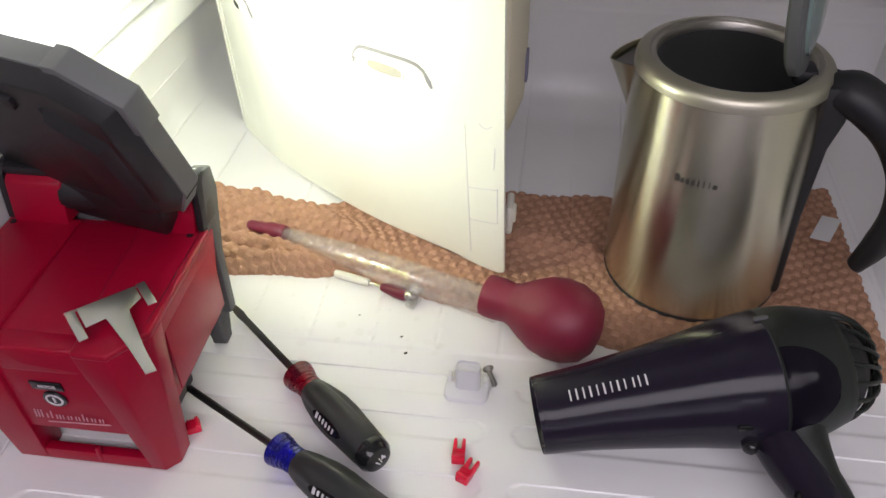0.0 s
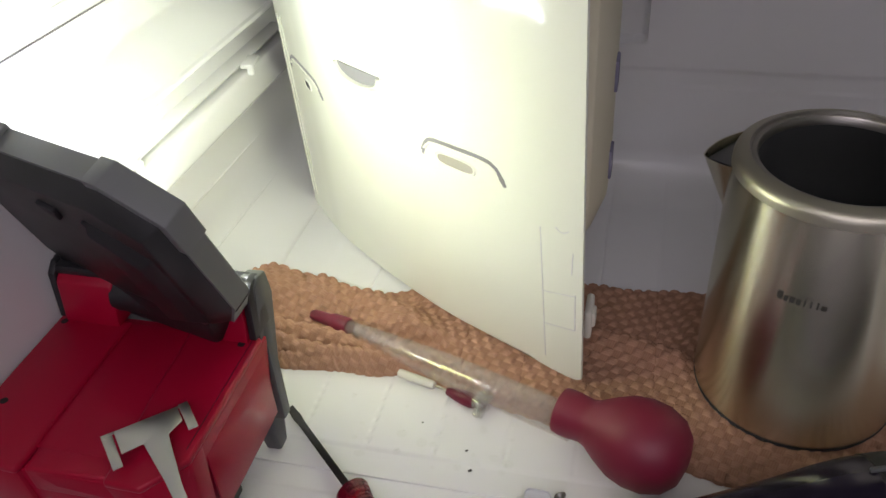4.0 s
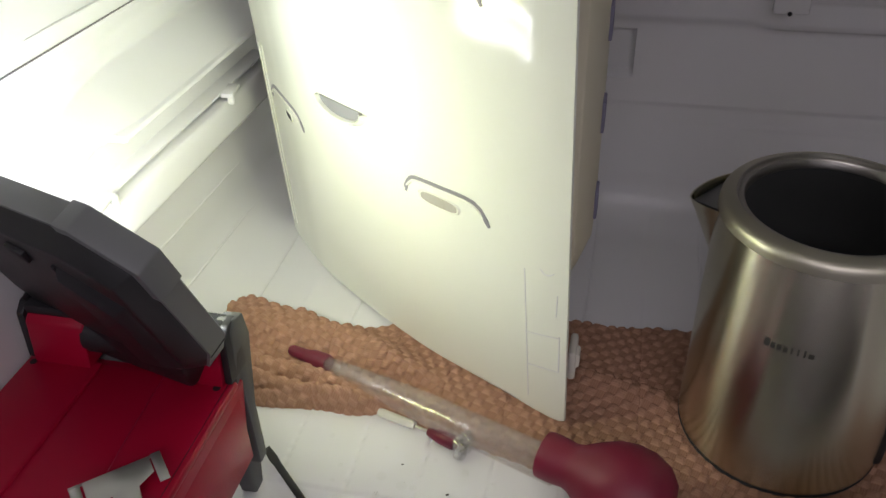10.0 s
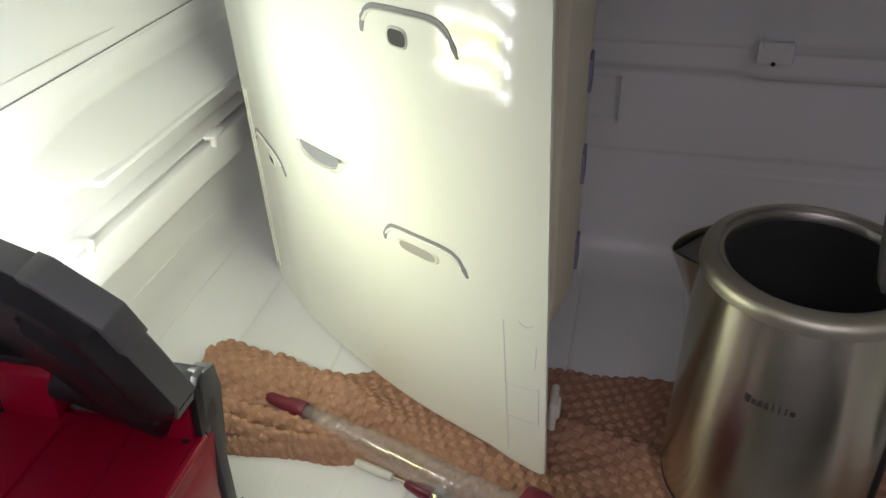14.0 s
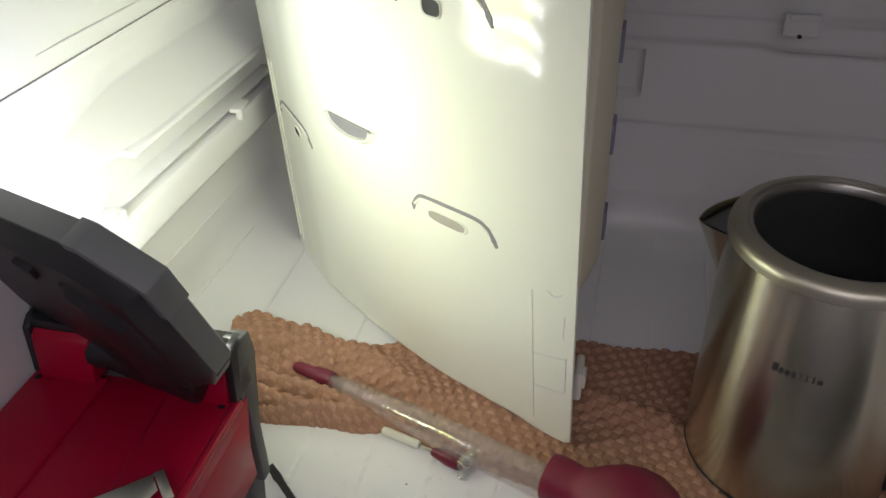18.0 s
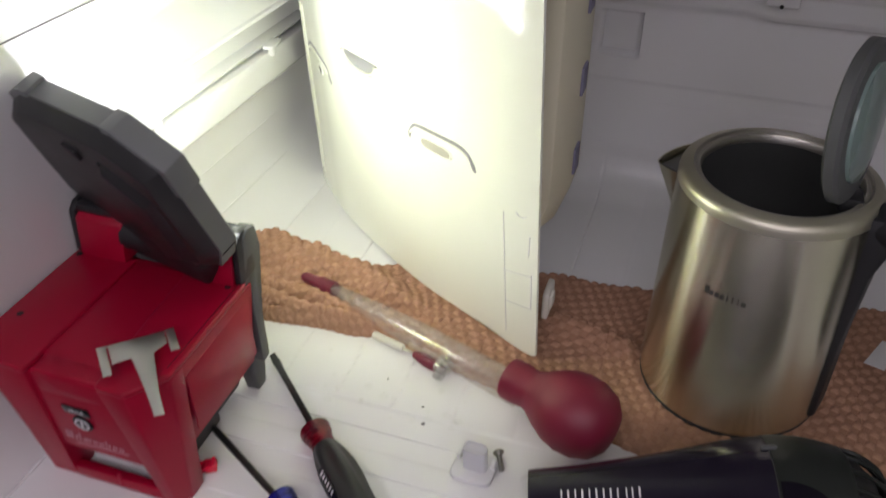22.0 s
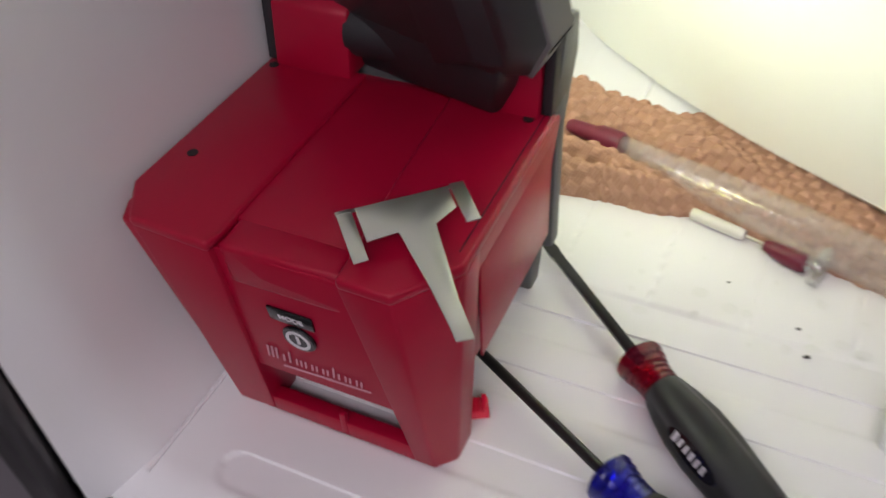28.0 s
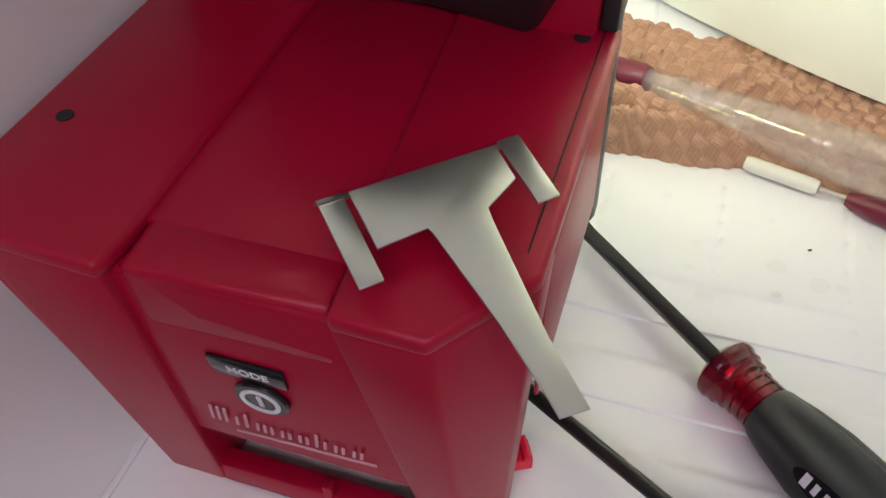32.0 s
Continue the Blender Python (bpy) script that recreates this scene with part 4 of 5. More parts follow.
# front corners and the channel between
part("front_corner", move(loft([[(0.020, 0.0665, 0), (0.0445, 0.0665, 0), (0.0445, 0.090, 0), (0.0136, 0.090, 0), (0.0136, 0.0785, 0)], [(0.007, 0.0508, 0.1435), (0.0515, 0.0490, 0.1435), (0.0515, 0.09, 0.1435), (-0.0084, 0.09, 0.1435), (-0.0084, 0.073, 0.1435)]], r=0.0018), LI), M_RED, light, "red corner of the front frame")
part("front_corner", move(loft([[(0.1335, 0.0665, 0), (0.1455, 0.0665, 0), (0.1549, 0.0764, 0), (0.1549, 0.095, 0), (0.1335, 0.095, 0)], [(0.1155, 0.0508, 0.1435), (0.142, 0.0502, 0.1435), (0.1634, 0.078, 0.1435), (0.1634, 0.095, 0.1435), (0.1155, 0.095, 0.1435)]], r=0.0018), LI), M_RED, light, "red corner of the front frame")
part("channel_front", move(loft([[(0.0535, 0.0545, 0.12), (0.1150, 0.0550, 0.12), (0.115, 0.075, 0.12), (0.0535, 0.075, 0.12)], [(0.0535, 0.0525, 0.1455), (0.1150, 0.0550, 0.1455), (0.115, 0.075, 0.1465), (0.0535, 0.075, 0.1465)]], r=0.003, seg=3), LI), M_RED, light)
part("side_panel", move(prism([(0.098, 0.066), (0.196, 0.066), (0.196, 0.132), (0.098, 0.128)], 0.0016, 0.0008, Matrix(((0, 0, 1, 0.1598), (1, 0, 0, 0), (0, 1, 0, 0), (0, 0, 0, 1)))), LI), M_RED, light, "raised red side panel")
for hx, hy in ((0.151, 0.186), (-0.001, 0.186), (0.006, 0.101)):
    part("screw_hole", move(rod((hx, hy, 0.1486), (hx, hy, 0.1493), 0.0029, 20), LI), M_PIT, light, "dark screw hole")
part("top_seam", move(merge(boxc(0.1575, 0.1580, 0.085, 0.196, 0.1484, 0.14925, 0)), LI), M_PIT, light, "fine dark seam")
part("back_plate", move(boxc(-0.006, 0.161, 0.205, 0.218, 0.045, 0.150, 0.003), LI), M_DKGREY, light)
# rear corner guards and feet
for sgn in (-1, 1):
    cx = 0.0775
    def gx(v): return cx + sgn * v
    prof = [(0.196, 0.150), (0.201, 0.191), (0.208, 0.1975), (0.221, 0.194), (0.226, 0.170), (0.226, 0.06), (0.222, 0.0), (0.208, 0.0), (0.201, 0.030), (0.205, 0.10)]
    def xo(z): return gx(0.0700 + 0.0165 * sstep(0.0, 0.19, z))
    def xi(z): return gx(0.0560 + 0.0160 * sstep(0.0, 0.19, z))
    b = loft([[(xi(z), y, z) for y, z in prof], [(xo(z), y + 0.001, z) for y, z in prof]], r=0.0022)
    part("corner_guard", move(b, LI), M_DKGREY, light, "dark grey corner guard with foot")
    yp = [(0.187, 0.148), (0.192, 0.185), (0.200, 0.191), (0.212, 0.192), (0.214, 0.148)]
    w = 0.048 if sgn < 0 else 0.030
    mmy = Matrix(((0, 0, sgn, gx(0.078 - w)), (1, 0, 0, 0), (0, 1, 0, 0), (0, 0, 0, 1)))
    b = prism(yp, w, 0.002, mmy)
    bmesh.ops.recalc_face_normals(b, faces=b.faces)
    part("yoke", move(b, LI), M_RED, light, "red yoke cheek")
    yq = [(0.190, 0.150), (0.194, 0.190), (0.202, 0.197), (0.214, 0.197), (0.216, 0.150)]
    b = prism(yq, 0.006, 0.001, Matrix(((0, 0, sgn, gx(0.0785)), (1, 0, 0, 0), (0, 1, 0, 0), (0, 0, 0, 1))))
    bmesh.ops.recalc_face_normals(b, faces=b.faces)
    xa, xb = sorted((gx(0.079), gx(0.079 - w - 0.004)))
    part("yoke_cap", move(boxc(xa, xb, 0.1965, 0.2155, 0.1885, 0.1965, 0.002), LI), M_BLACK, light, "black yoke cap")
    part("yoke_edge", move(b, LI), M_BLACK, light, "black yoke edge")
part("hinge_barrel", move(rod((0.045, 0.205, 0.172), (0.112, 0.205, 0.172), 0.016, 24), LI), M_BLACK, light)
# flood head
up_ring = [head_m(u, 0.014, w).translation for u, w in ((-0.118, -0.0295), (-0.006, -0.0295), (-0.006, -0.004), (-0.118, -0.004))]
low_ring = [Vector((p.x + dx, p.y + dy, 0.1480)) for p, dx, dy in zip(up_ring, (0.006, -0.012, -0.012, 0.006), (0.006, 0.020, 0.010, 0.002))]
part("swivel_block", move(loft([low_ring, [a.lerp(b, 0.55) + Vector((0, -0.002, 0)) for a, b in zip(low_ring, up_ring)], up_ring], r=0.003), LI), M_BLACK, light, "black swivel block under the lamp head")
def head_ring(k, w):
    o = [(-0.160, 0.0), (0.0, 0.0), (0.018, 0.030), (0.018, 0.128), (-0.021, 0.150), (-0.139, 0.150), (-0.178, 0.128), (-0.178, 0.030)]
    cu, cv = -0.08, 0.075
    return [head_m(cu + (a - cu) * k, cv + (b - cv) * k, w).translation for a, b in o]
head = part("lamp_head", move(loft([head_ring(0.83, -0.030), head_ring(0.865, -0.0295), head_ring(0.985, -0.0165), head_ring(0.975, -0.004), head_ring(0.965, 0.0)], r=0.0012), LI), M_HEADBODY, light)
bez = loft([head_ring(0.97, -0.017), head_ring(1.0, -0.0165), head_ring(1.0, 0.0005), head_ring(0.99, 0.0015), head_ring(0.93, 0.0012), head_ring(0.92, -0.003)], cap=False)
part("bezel", move(bez, LI), M_BEZEL, head, "dark grey bezel")
part("lens", move(loft([head_ring(0.925, -0.002), head_ring(0.925, 0.0005)]), LI), M_HEAD, head, "clear lamp lens")
for i in range(6):
    for j in range(4):
        part("led_chip", move(box(0.010, 0.010, 0.001, 0, head_m(-0.142 + 0.0248 * i, 0.033 + 0.028 * j, 0.002)), LI), M_LED, head)
bp = [(0.0215, 0.100), (0.0215, 0.1295), (-0.0205, 0.1535), (-0.034, 0.1535), (-0.034, 0.144), (-0.022, 0.144), (0.012, 0.125), (0.012, 0.100)]
for sg in (1, -1):
    pp = [(-0.08 + sg * (a + 0.08), c) for a, c in bp]
    b = loft([[head_m(a, c, w).translation for a, c in pp] for w in (-0.0185, 0.0022)], r=0.0012)
    part("corner_bumper", move(b, LI), M_BEZEL, head, "dark grey corner bumper")
    part("side_groove", move(box(0.0006, 0.0025, 0.017, 0.0002, head_m(-0.08 + sg * 0.0952, 0.024, -0.0078) @ Matrix.Rotation(radians(-sg * 31), 4, "Z")), LI), M_PIT, head)
part("back_rib", move(merge(box(0.004, 0.11, 0.004, 0.001, head_m(-0.045, 0.068, -0.0305)), box(0.016, 0.012, 0.006, 0.0015, head_m(-0.078, 0.122, -0.0305) @ Matrix.Rotation(radians(-12), 4, "Z"))), LI), M_BLACK, head)
part("back_plate", move(loft([[head_m(u, v, -0.0295).translation for u, v in ((-0.045, 0.005), (0.0, 0.02), (0.0, 0.10), (-0.045, 0.125))], [head_m(u, v, -0.036).translation for u, v in ((-0.043, 0.01), (-0.012, 0.025), (-0.012, 0.09), (-0.043, 0.115))]], r=0.001), LI), M_BLACK, head)
# switch panel and mark on the front
FR = math.atan2(0.0158, 0.145)
def front_m(x, z, out=0.0):
    y = 0.0685 - 0.0158 * z / 0.145 - 0.0008 - out
    return Matrix.Translation((x, y, z)) @ Matrix.Rotation(radians(90) + FR, 4, "X")
sw = part("switch_pad", move(box(0.025, 0.0100, 0.0016, 0.0007, front_m(0.0822, 0.1046)), LI), M_GLOSSBLACK, light, "black mode switch pad")
lettering("MODE", 0.0048, M_INK, LI @ front_m(0.0825, 0.1042, 0.0006), sw)
pb = part("power_button", move(lathe([(0, 0), (0.0092, 0), (0.0092, 0.001), (0.0085, 0.0016), (0, 0.0016)], 32, front_m(0.0834, 0.0893)), LI), M_GLOSSBLACK, light, "round black power button")
part("button_ring", move(lathe([(0.0052, 0.0016), (0.0052, 0.0021), (0.0068, 0.0021), (0.0068, 0.0016)], 32, front_m(0.0834, 0.0893)), LI), M_INK, pb, "white ring")
part("button_bar", move(box(0.0016, 0.0062, 0.0005, 0.0001, front_m(0.0834, 0.0893, 0.0018)), LI), M_INK, pb, "white bar")
# maker's mark as plain bars
mx = 0.0585
for strokes, h in ((3, 0.0105), (1, 0.0062), (1, 0.0100), (3, 0.0056), (2, 0.0052), (2, 0.0052), (2, 0.0098), (2, 0.0052), (2, 0.0052)):
    for k in range(strokes):
        hh = h if k == 0 or h < 0.0060 or strokes == 3 else 0.0055
        part("mark_bar", move(box(0.0011, hh, 0.0005, 0.0001, front_m(mx, 0.0612 + hh / 2, 0.0002) @ Matrix.Rotation(radians(-9), 4, "Z")), LI), M_LOGO, light, "pale bar of the maker's mark")
        mx += 0.0026
    mx += 0.0012
for x, z, w in ((0.0800, 0.0570, 0.030), (0.1040, 0.0582, 0.026)):
    part("mark_bar", move(box(w, 0.0012, 0.0005, 0.0001, front_m(x, z, 0.0002) @ Matrix.Rotation(radians(4), 4, "Z")), LI), M_LOGO, light, "pale bar of the maker's mark")


# ---- T-shaped steel bracket on the light ----
BA, BB = Vector((0.0425, 0.0406, -0.0018)).normalized(), Vector((0.0530, -0.0540, -0.0158)).normalized()
BN = BA.cross(BB) * -1
bm0 = Matrix((BA, BB, BN)).transposed().to_4x4()
bm0.translation = (0.1047, 0.0742, 0.1640)
bracket = thing("steel_bracket", bm0, "thin T-shaped bent sheet steel bracket lying on the work light", "bracket")
tpl = [(0.0085, 0.002), (0.0085, 0.0206), (0.0224, 0.0195), (0.0228, 0.021), (0.0262, 0.050), (0.0275, 0.0705), (0.0275, 0.0760), (0.0350, 0.0768), (0.0352, 0.058), (0.0385, 0.024), (0.0392, 0.0197), (0.0503, 0.0140), (0.0503, 0.002)]
part("plate", prism(tpl, 0.0008, 0.0002), M_STEEL, bracket)
part("arm", prism([(0.0, 0.0015), (0.0068, 0.0015), (0.0070, 0.0285), (0.0005, 0.0287)], 0.0008, 0.0002, pose(0, 0, 0, -3)), M_STEEL, bracket)
part("arm", prism([(0.0514, 0.0010), (0.0580, 0.0010), (0.0580, 0.0235), (0.0514, 0.0237)], 0.0008, 0.0002, pose(0, 0, 0, 2)), M_STEEL, bracket)
part("hem", loft([[(x, 0.0005 + 0.0032 * math.sin(t) * -1 + 0.003, -0.0028 + 0.0036 * math.cos(t)) for t in [radians(a) for a in range(0, 91, 15)]] + [(x, -0.0005 + 0.0032 * math.sin(t) * -1 + 0.004, -0.0032 + 0.0032 * math.cos(t)) for t in [radians(a) for a in range(90, -1, -15)]] for x in (0.0, 0.0580)]), M_STEEL, bracket, "rolled top edge")


# ---- kettle ----
kettle = thing("electric_kettle", (0.5805, 0.369, 0.0068), "brushed stainless steel electric kettle with its lid open on a towel", "kettle")
KB = [(0.0, 0.0), (0.080, 0.0), (0.084, 0.004), (0.0847, 0.008), *[(0.0847 - 0.0022 * k / 24, 0.010 + 0.212 * k / 24) for k in range(25)], (0.0823, 0.2265), (0.0818, 0.2292), (0.0806, 0.2315), (0.0788, 0.2330), (0.0765, 0.2340), (0.0712, 0.2358)]
body = part("body", lathe(KB[:29], 96), M_KETTLE, kettle)
part("shoulder", lathe(KB[28:], 96), M_KSATIN, kettle, "satin steel shoulder")
part("rim", lathe([(0.0712, 0.2358), (0.0704, 0.2352), (0.0700, 0.2328), (0.0690, 0.2322), (0.0672, 0.2334), (0.0656, 0.2334), (0.0646, 0.2322), (0.0640, 0.226)], 96), M_KRIM, kettle, "polished steel rim")
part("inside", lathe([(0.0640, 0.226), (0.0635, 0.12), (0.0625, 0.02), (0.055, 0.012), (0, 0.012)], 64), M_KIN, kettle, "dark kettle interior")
part("base_ring", lathe([(0.079, -0.0005), (0.0835, -0.0005), (0.0848, 0.003), (0.0840, 0.0045)], 96), M_BLACK, kettle, "dark base seam")
KS = Vector((-0.94, 0.34, 0)).normalized()
KT = Vector((-KS.y, KS.x, 0))
def kp(r, side, z): return KS * r + KT * side + Vector((0, 0, z))
def spout():
    """Pointed shell open at the top; its lip drops towards the tip."""
    bm = bmesh.new()
    n = 17
    rows = []
    for h in range(9):
        f = h / 8
        reach = 0.1072 - (0.1072 - 0.0828) * f ** 0.95
        half = 0.036 * (1 - f) ** 0.85 + 0.0006
        row = []
        for i in range(n):
            t = -1 + 2 * i / (n - 1)
            side = half * t
            wall = math.sqrt(0.0815 ** 2 - side ** 2)
            top = 0.2225 - 0.0145 * (1 - abs(t)) ** 0.9
            row.append(bm.verts.new(kp(wall + (reach - wall) * (1 - abs(t) ** 1.7), side, top * (1 - f) + 0.158 * f)))
        rows.append(row)
    for a, b in zip(rows, rows[1:]):
        for i in range(n - 1):
            bm.faces.new((a[i], a[i + 1], b[i + 1], b[i]))
    r = bmesh.ops.extrude_face_region(bm, geom=bm.faces[:])
    for v in [e for e in r["geom"] if isinstance(e, bmesh.types.BMVert)]:
        v.co -= KS * 0.0014
    bmesh.ops.recalc_face_normals(bm, faces=bm.faces)
    return bm
part("spout", spout(), M_KETTLE, kettle, "pointed steel spout")
# dark plug fills the spout mouth, its colour standing for the shade inside
part("spout_mouth_shade", loft([[kp(0.0755, -0.031, 0.2205), kp(0.0900, -0.017, 0.2135), kp(0.1040, 0, 0.2040), kp(0.0900, 0.017, 0.2135), kp(0.0755, 0.031, 0.2205)], [kp(0.0755, -0.024, 0.2080), kp(0.086, -0.011, 0.202), kp(0.095, 0, 0.194), kp(0.086, 0.011, 0.202), kp(0.0755, 0.024, 0.2080)]]), M_KIN, kettle, "dark plug for the shade in the spout mouth")
hp = [kp(-r, 0, z) for r, z in ((0.078, 0.218), (0.100, 0.2190), (0.128, 0.200), (0.150, 0.166), (0.1590, 0.128), (0.1560, 0.090), (0.1440, 0.056))]
part("handle", tube(hp, [0.014, 0.0185, 0.0185, 0.0150, 0.0130, 0.0125, 0.0125, 0.008], 20, 1.25, KT), M_BLACK, kettle, "black plastic loop handle")
part("handle_root", loft([[kp(-0.070, -0.024, z0), kp(-0.070, 0.024, z0), kp(-r1, 0.015, z0), kp(-r1, -0.015, z0)] for z0, r1 in ((0.010, 0.088), (0.10, 0.0875), (0.172, 0.091), (0.200, 0.098), (0.230, 0.096))], r=0.003), M_BLACK, kettle, "black handle root strip")
part("switch", box(0.012, 0.020, 0.006, 0.003, Matrix.Translation(kp(-0.112, 0, 0.223)) @ Matrix.Rotation(radians(-20), 4, "Z") @ Matrix.Rotation(radians(35), 4, "Y")), M_BLACK, kettle)
lm = Matrix.Translation(kp(-0.058, 0, 0.2335)) @ Matrix.Rotation(math.atan2(-KS.y, -KS.x), 4, "Z") @ Matrix.Rotation(radians(-97), 4, "Y")
lid = part("lid", lathe([(0, 0), (0.060, 0), (0.0635, 0.003), (0.0635, 0.010), (0.058, 0.013), (0, 0.013)], 64, lm @ Matrix.Translation((0.062, 0, 0))), M_DKGREY, kettle, "dark grey lid standing open")
part("lid_window", lathe([(0, -0.0060), (0.030, -0.0055), (0.046, -0.002), (0.047, 0.0005), (0, 0.0005)], 48, lm @ Matrix.Translation((0.062, 0, -0.0004))), M_LIDGLASS, lid, "pale green glass disc in the lid")
part("lid_arm", box(0.020, 0.024, 0.014, 0.004, Matrix.Translation(kp(-0.056, 0, 0.229))), M_BLACK, kettle)
def on_kettle(ang, z, out=0.0004):
    r = 0.0832 + out
    return Matrix.Translation((r * math.cos(ang), r * math.sin(ang), z)) @ Matrix.Rotation(ang + math.pi / 2, 4, "Z") @ Matrix.Rotation(radians(90), 4, "X")
a0 = math.atan2(0.305 - 0.369, 0.545 - 0.583)
for k, (w, h) in enumerate(((0.0042, 0.0068), (0.0030, 0.0042), (0.0036, 0.0044), (0.0034, 0.0044), (0.0014, 0.0062), (0.0014, 0.0066), (0.0014, 0.0066), (0.0038, 0.0044))):
    part("mark_bar", box(w, h, 0.0004, 0.0001, on_kettle(a0 + (0.0022 + 0.0045 * k) / 0.083, 0.1535 + (h - 0.0044) / 2)), M_GREYINK, kettle, "dark bar of the maker's mark")


# ---- hair dryer ----
DA = radians(13.7)
dm = Matrix.Translation((0.4383, 0.1314, 0.0358)) @ Matrix.Rotation(DA, 4, "Z") @ Matrix.Rotation(radians(-7.0), 4, "Y") @ Matrix.Rotation(radians(90), 4, "Y")
DS = [(0.0, 0.0312), (0.02, 0.0325), (0.04, 0.0342), (0.08, 0.0395), (0.12, 0.0457), (0.15, 0.0512), (0.17, 0.0538), (0.19, 0.0546), (0.205, 0.0537), (0.22, 0.0505), (0.235, 0.0455)]


def dr(w):
    return float(np.interp(w, *zip(*DS)))
# along +z of dm lies the barrel, from the nozzle to the grille
dryer = thing("hair_dryer", Matrix.Translation((0.58, 0.17, 0)), "glossy purple-black hair dryer lying on its side", "hair dryer")
DI = Matrix.Translation((-0.58, -0.17, 0))
part("barrel", move(lathe([(0.027, 0.004), (0.0292, 0.0), (0.0306, 0.0005), *[(dr(0.003 + 0.177 * k / 30), 0.003 + 0.177 * k / 30) for k in range(31)]], 72), DI @ dm), M_DRYER, dryer)
part("nozzle_inside", move(lathe([(0.0290, 0.001), (0.028, 0.02), (0.0, 0.03)], 48), DI @ dm), M_PIT, dryer, "dark air outlet")
part("nozzle_ring", move(lathe([(0.0300, -0.0008), (0.0308, -0.0008), (0.0311, 0.001), (0.0311, 0.0030)], 64), DI @ dm), M_DRYER, dryer, "black nozzle ring")
rear = part("rear_shell", move(lathe([(dr(0.1805) - 0.0006, 0.1805), *[(dr(0.181 + 0.054 * k / 12) + 0.0002, 0.181 + 0.054 * k / 12) for k in range(13)], (0.0435, 0.2365)], 72), DI @ dm), M_DRYGREY, dryer, "soft black rear shell")
part("grille_core", move(lathe([(0.0435, 0.2355), (0.036, 0.246), (0.022, 0.257), (0, 0.260)], 48), DI @ dm), M_PIT, dryer, "dark fan grille core")
for k in range(18):
    a = 2 * math.pi * k / 18
    pts = [(0.0440 * math.cos(a), 0.0440 * math.sin(a), 0.2345), (0.0395 * math.cos(a + 0.1), 0.0395 * math.sin(a + 0.1), 0.248), (0.029 * math.cos(a + 0.25), 0.029 * math.sin(a + 0.25), 0.261), (0.012 * math.cos(a + 0.4), 0.012 * math.sin(a + 0.4), 0.267)]
    part("grille_fin", move(tube(pts, 0.0018, 6, smooth=4), DI @ dm), M_DRYGREY, dryer)
part("grille_hub", move(lathe([(0.014, 0.264), (0.0135, 0.268), (0, 0.270)], 32), DI @ dm), M_DRYGREY, dryer)
hpath = [Vector(p) for p in ((0.620, 0.152, 0.042), (0.630, 0.116, 0.036), (0.645, 0.084, 0.030), (0.6545, 0.052, 0.0255), (0.658, 0.022, 0.0235), (0.657, 0.000, 0.0225))]
hd = part("handle", move(tube(hpath, [0.027, 0.0220, 0.0190, 0.0182, 0.0180, 0.0180, 0.015], 28, 1.0), DI), M_DRYER, dryer, "glossy purple-black handle")
gp = [p + Vector((0.0115, 0.004, 0.001)) for p in hpath]
part("handle_back", move(tube(gp, [0.034, 0.020, 0.0125, 0.0115, 0.0112, 0.011, 0.009], 20, 1.25), DI), M_DRYGREY, hd, "soft black handle back")
fp = Vector((0.602, 0.121, 0.041))
part("button", move(box(0.012, 0.020, 0.012, 0.005, Matrix.Translation(fp) @ Matrix.Rotation(radians(-30), 4, "Z"), 4), DI), M_GLOSSBLACK, dryer, "glossy black cool-shot button")
part("button_guard", move(tube([fp + Vector((-0.004, 0.008, 0.010)), fp + Vector((0.004, 0.004, 0.013)), fp + Vector((0.012, -0.002, 0.012))], 0.0022, 8), DI), M_DRYER, dryer)
part("hang_loop", move(box(0.012, 0.006, 0.005, 0.0022, Matrix.Translation((0.592, 0.118, 0.062)) @ Matrix.Rotation(radians(10), 4, "Z")), DI), M_GLOSSBLACK, dryer)
for k, q in enumerate((Vector((0.628, 0.076, 0.036)), Vector((0.634, 0.056, 0.033)))):
    part("rocker", move(box(0.006, 0.014, 0.010, 0.0025, Matrix.Translation(q) @ Matrix.Rotation(radians(-20), 4, "Z"), 3), DI), M_GLOSSBLACK, hd)
part("seam_ring", move(lathe([(dr(0.179) - 0.0004, 0.1785), (dr(0.18) + 0.0006, 0.18), (dr(0.1815) - 0.0004, 0.1815)], 72), DI @ dm), M_PIT, dryer)


def cheek():
    """Glossy half-moon cheek over the rear shell on the side that faces up and forward."""
    bm = bmesh.new()
    ac = math.atan2(-0.80, -0.60)
    rows = []
    for i in range(15):
        f = i / 14
        w = 0.1815 + 0.041 * f
        half = 0.62 * math.sqrt(max(0, 1 - f * f)) + 0.001
        rows.append([bm.verts.new((math.cos(ac + half * (-1 + k / 8)) * (dr(w) + 0.0010 * (1 - f ** 6)), math.sin(ac + half * (-1 + k / 8)) * (dr(w) + 0.0010 * (1 - f ** 6)), w)) for k in range(17)])
    for a, b in zip(rows, rows[1:]):
        for k in range(16):
            bm.faces.new((a[k], a[k + 1], b[k + 1], b[k]))
    bmesh.ops.solidify(bm, geom=bm.faces[:], thickness=0.0012)
    bmesh.ops.recalc_face_normals(bm, faces=bm.faces)
    return bm


part("cheek", move(cheek(), DI @ dm), M_DRYER, dryer, "glossy purple cheek")
part("top_trim", move(box(0.004, 0.004, 0.012, 0.0018, dm @ Matrix.Rotation(math.atan2(0.25, -0.97), 4, "Z") @ Matrix.Translation((dr(0.18) + 0.001, 0, 0.180))), DI), M_DKGREY, dryer, "small dark trim")
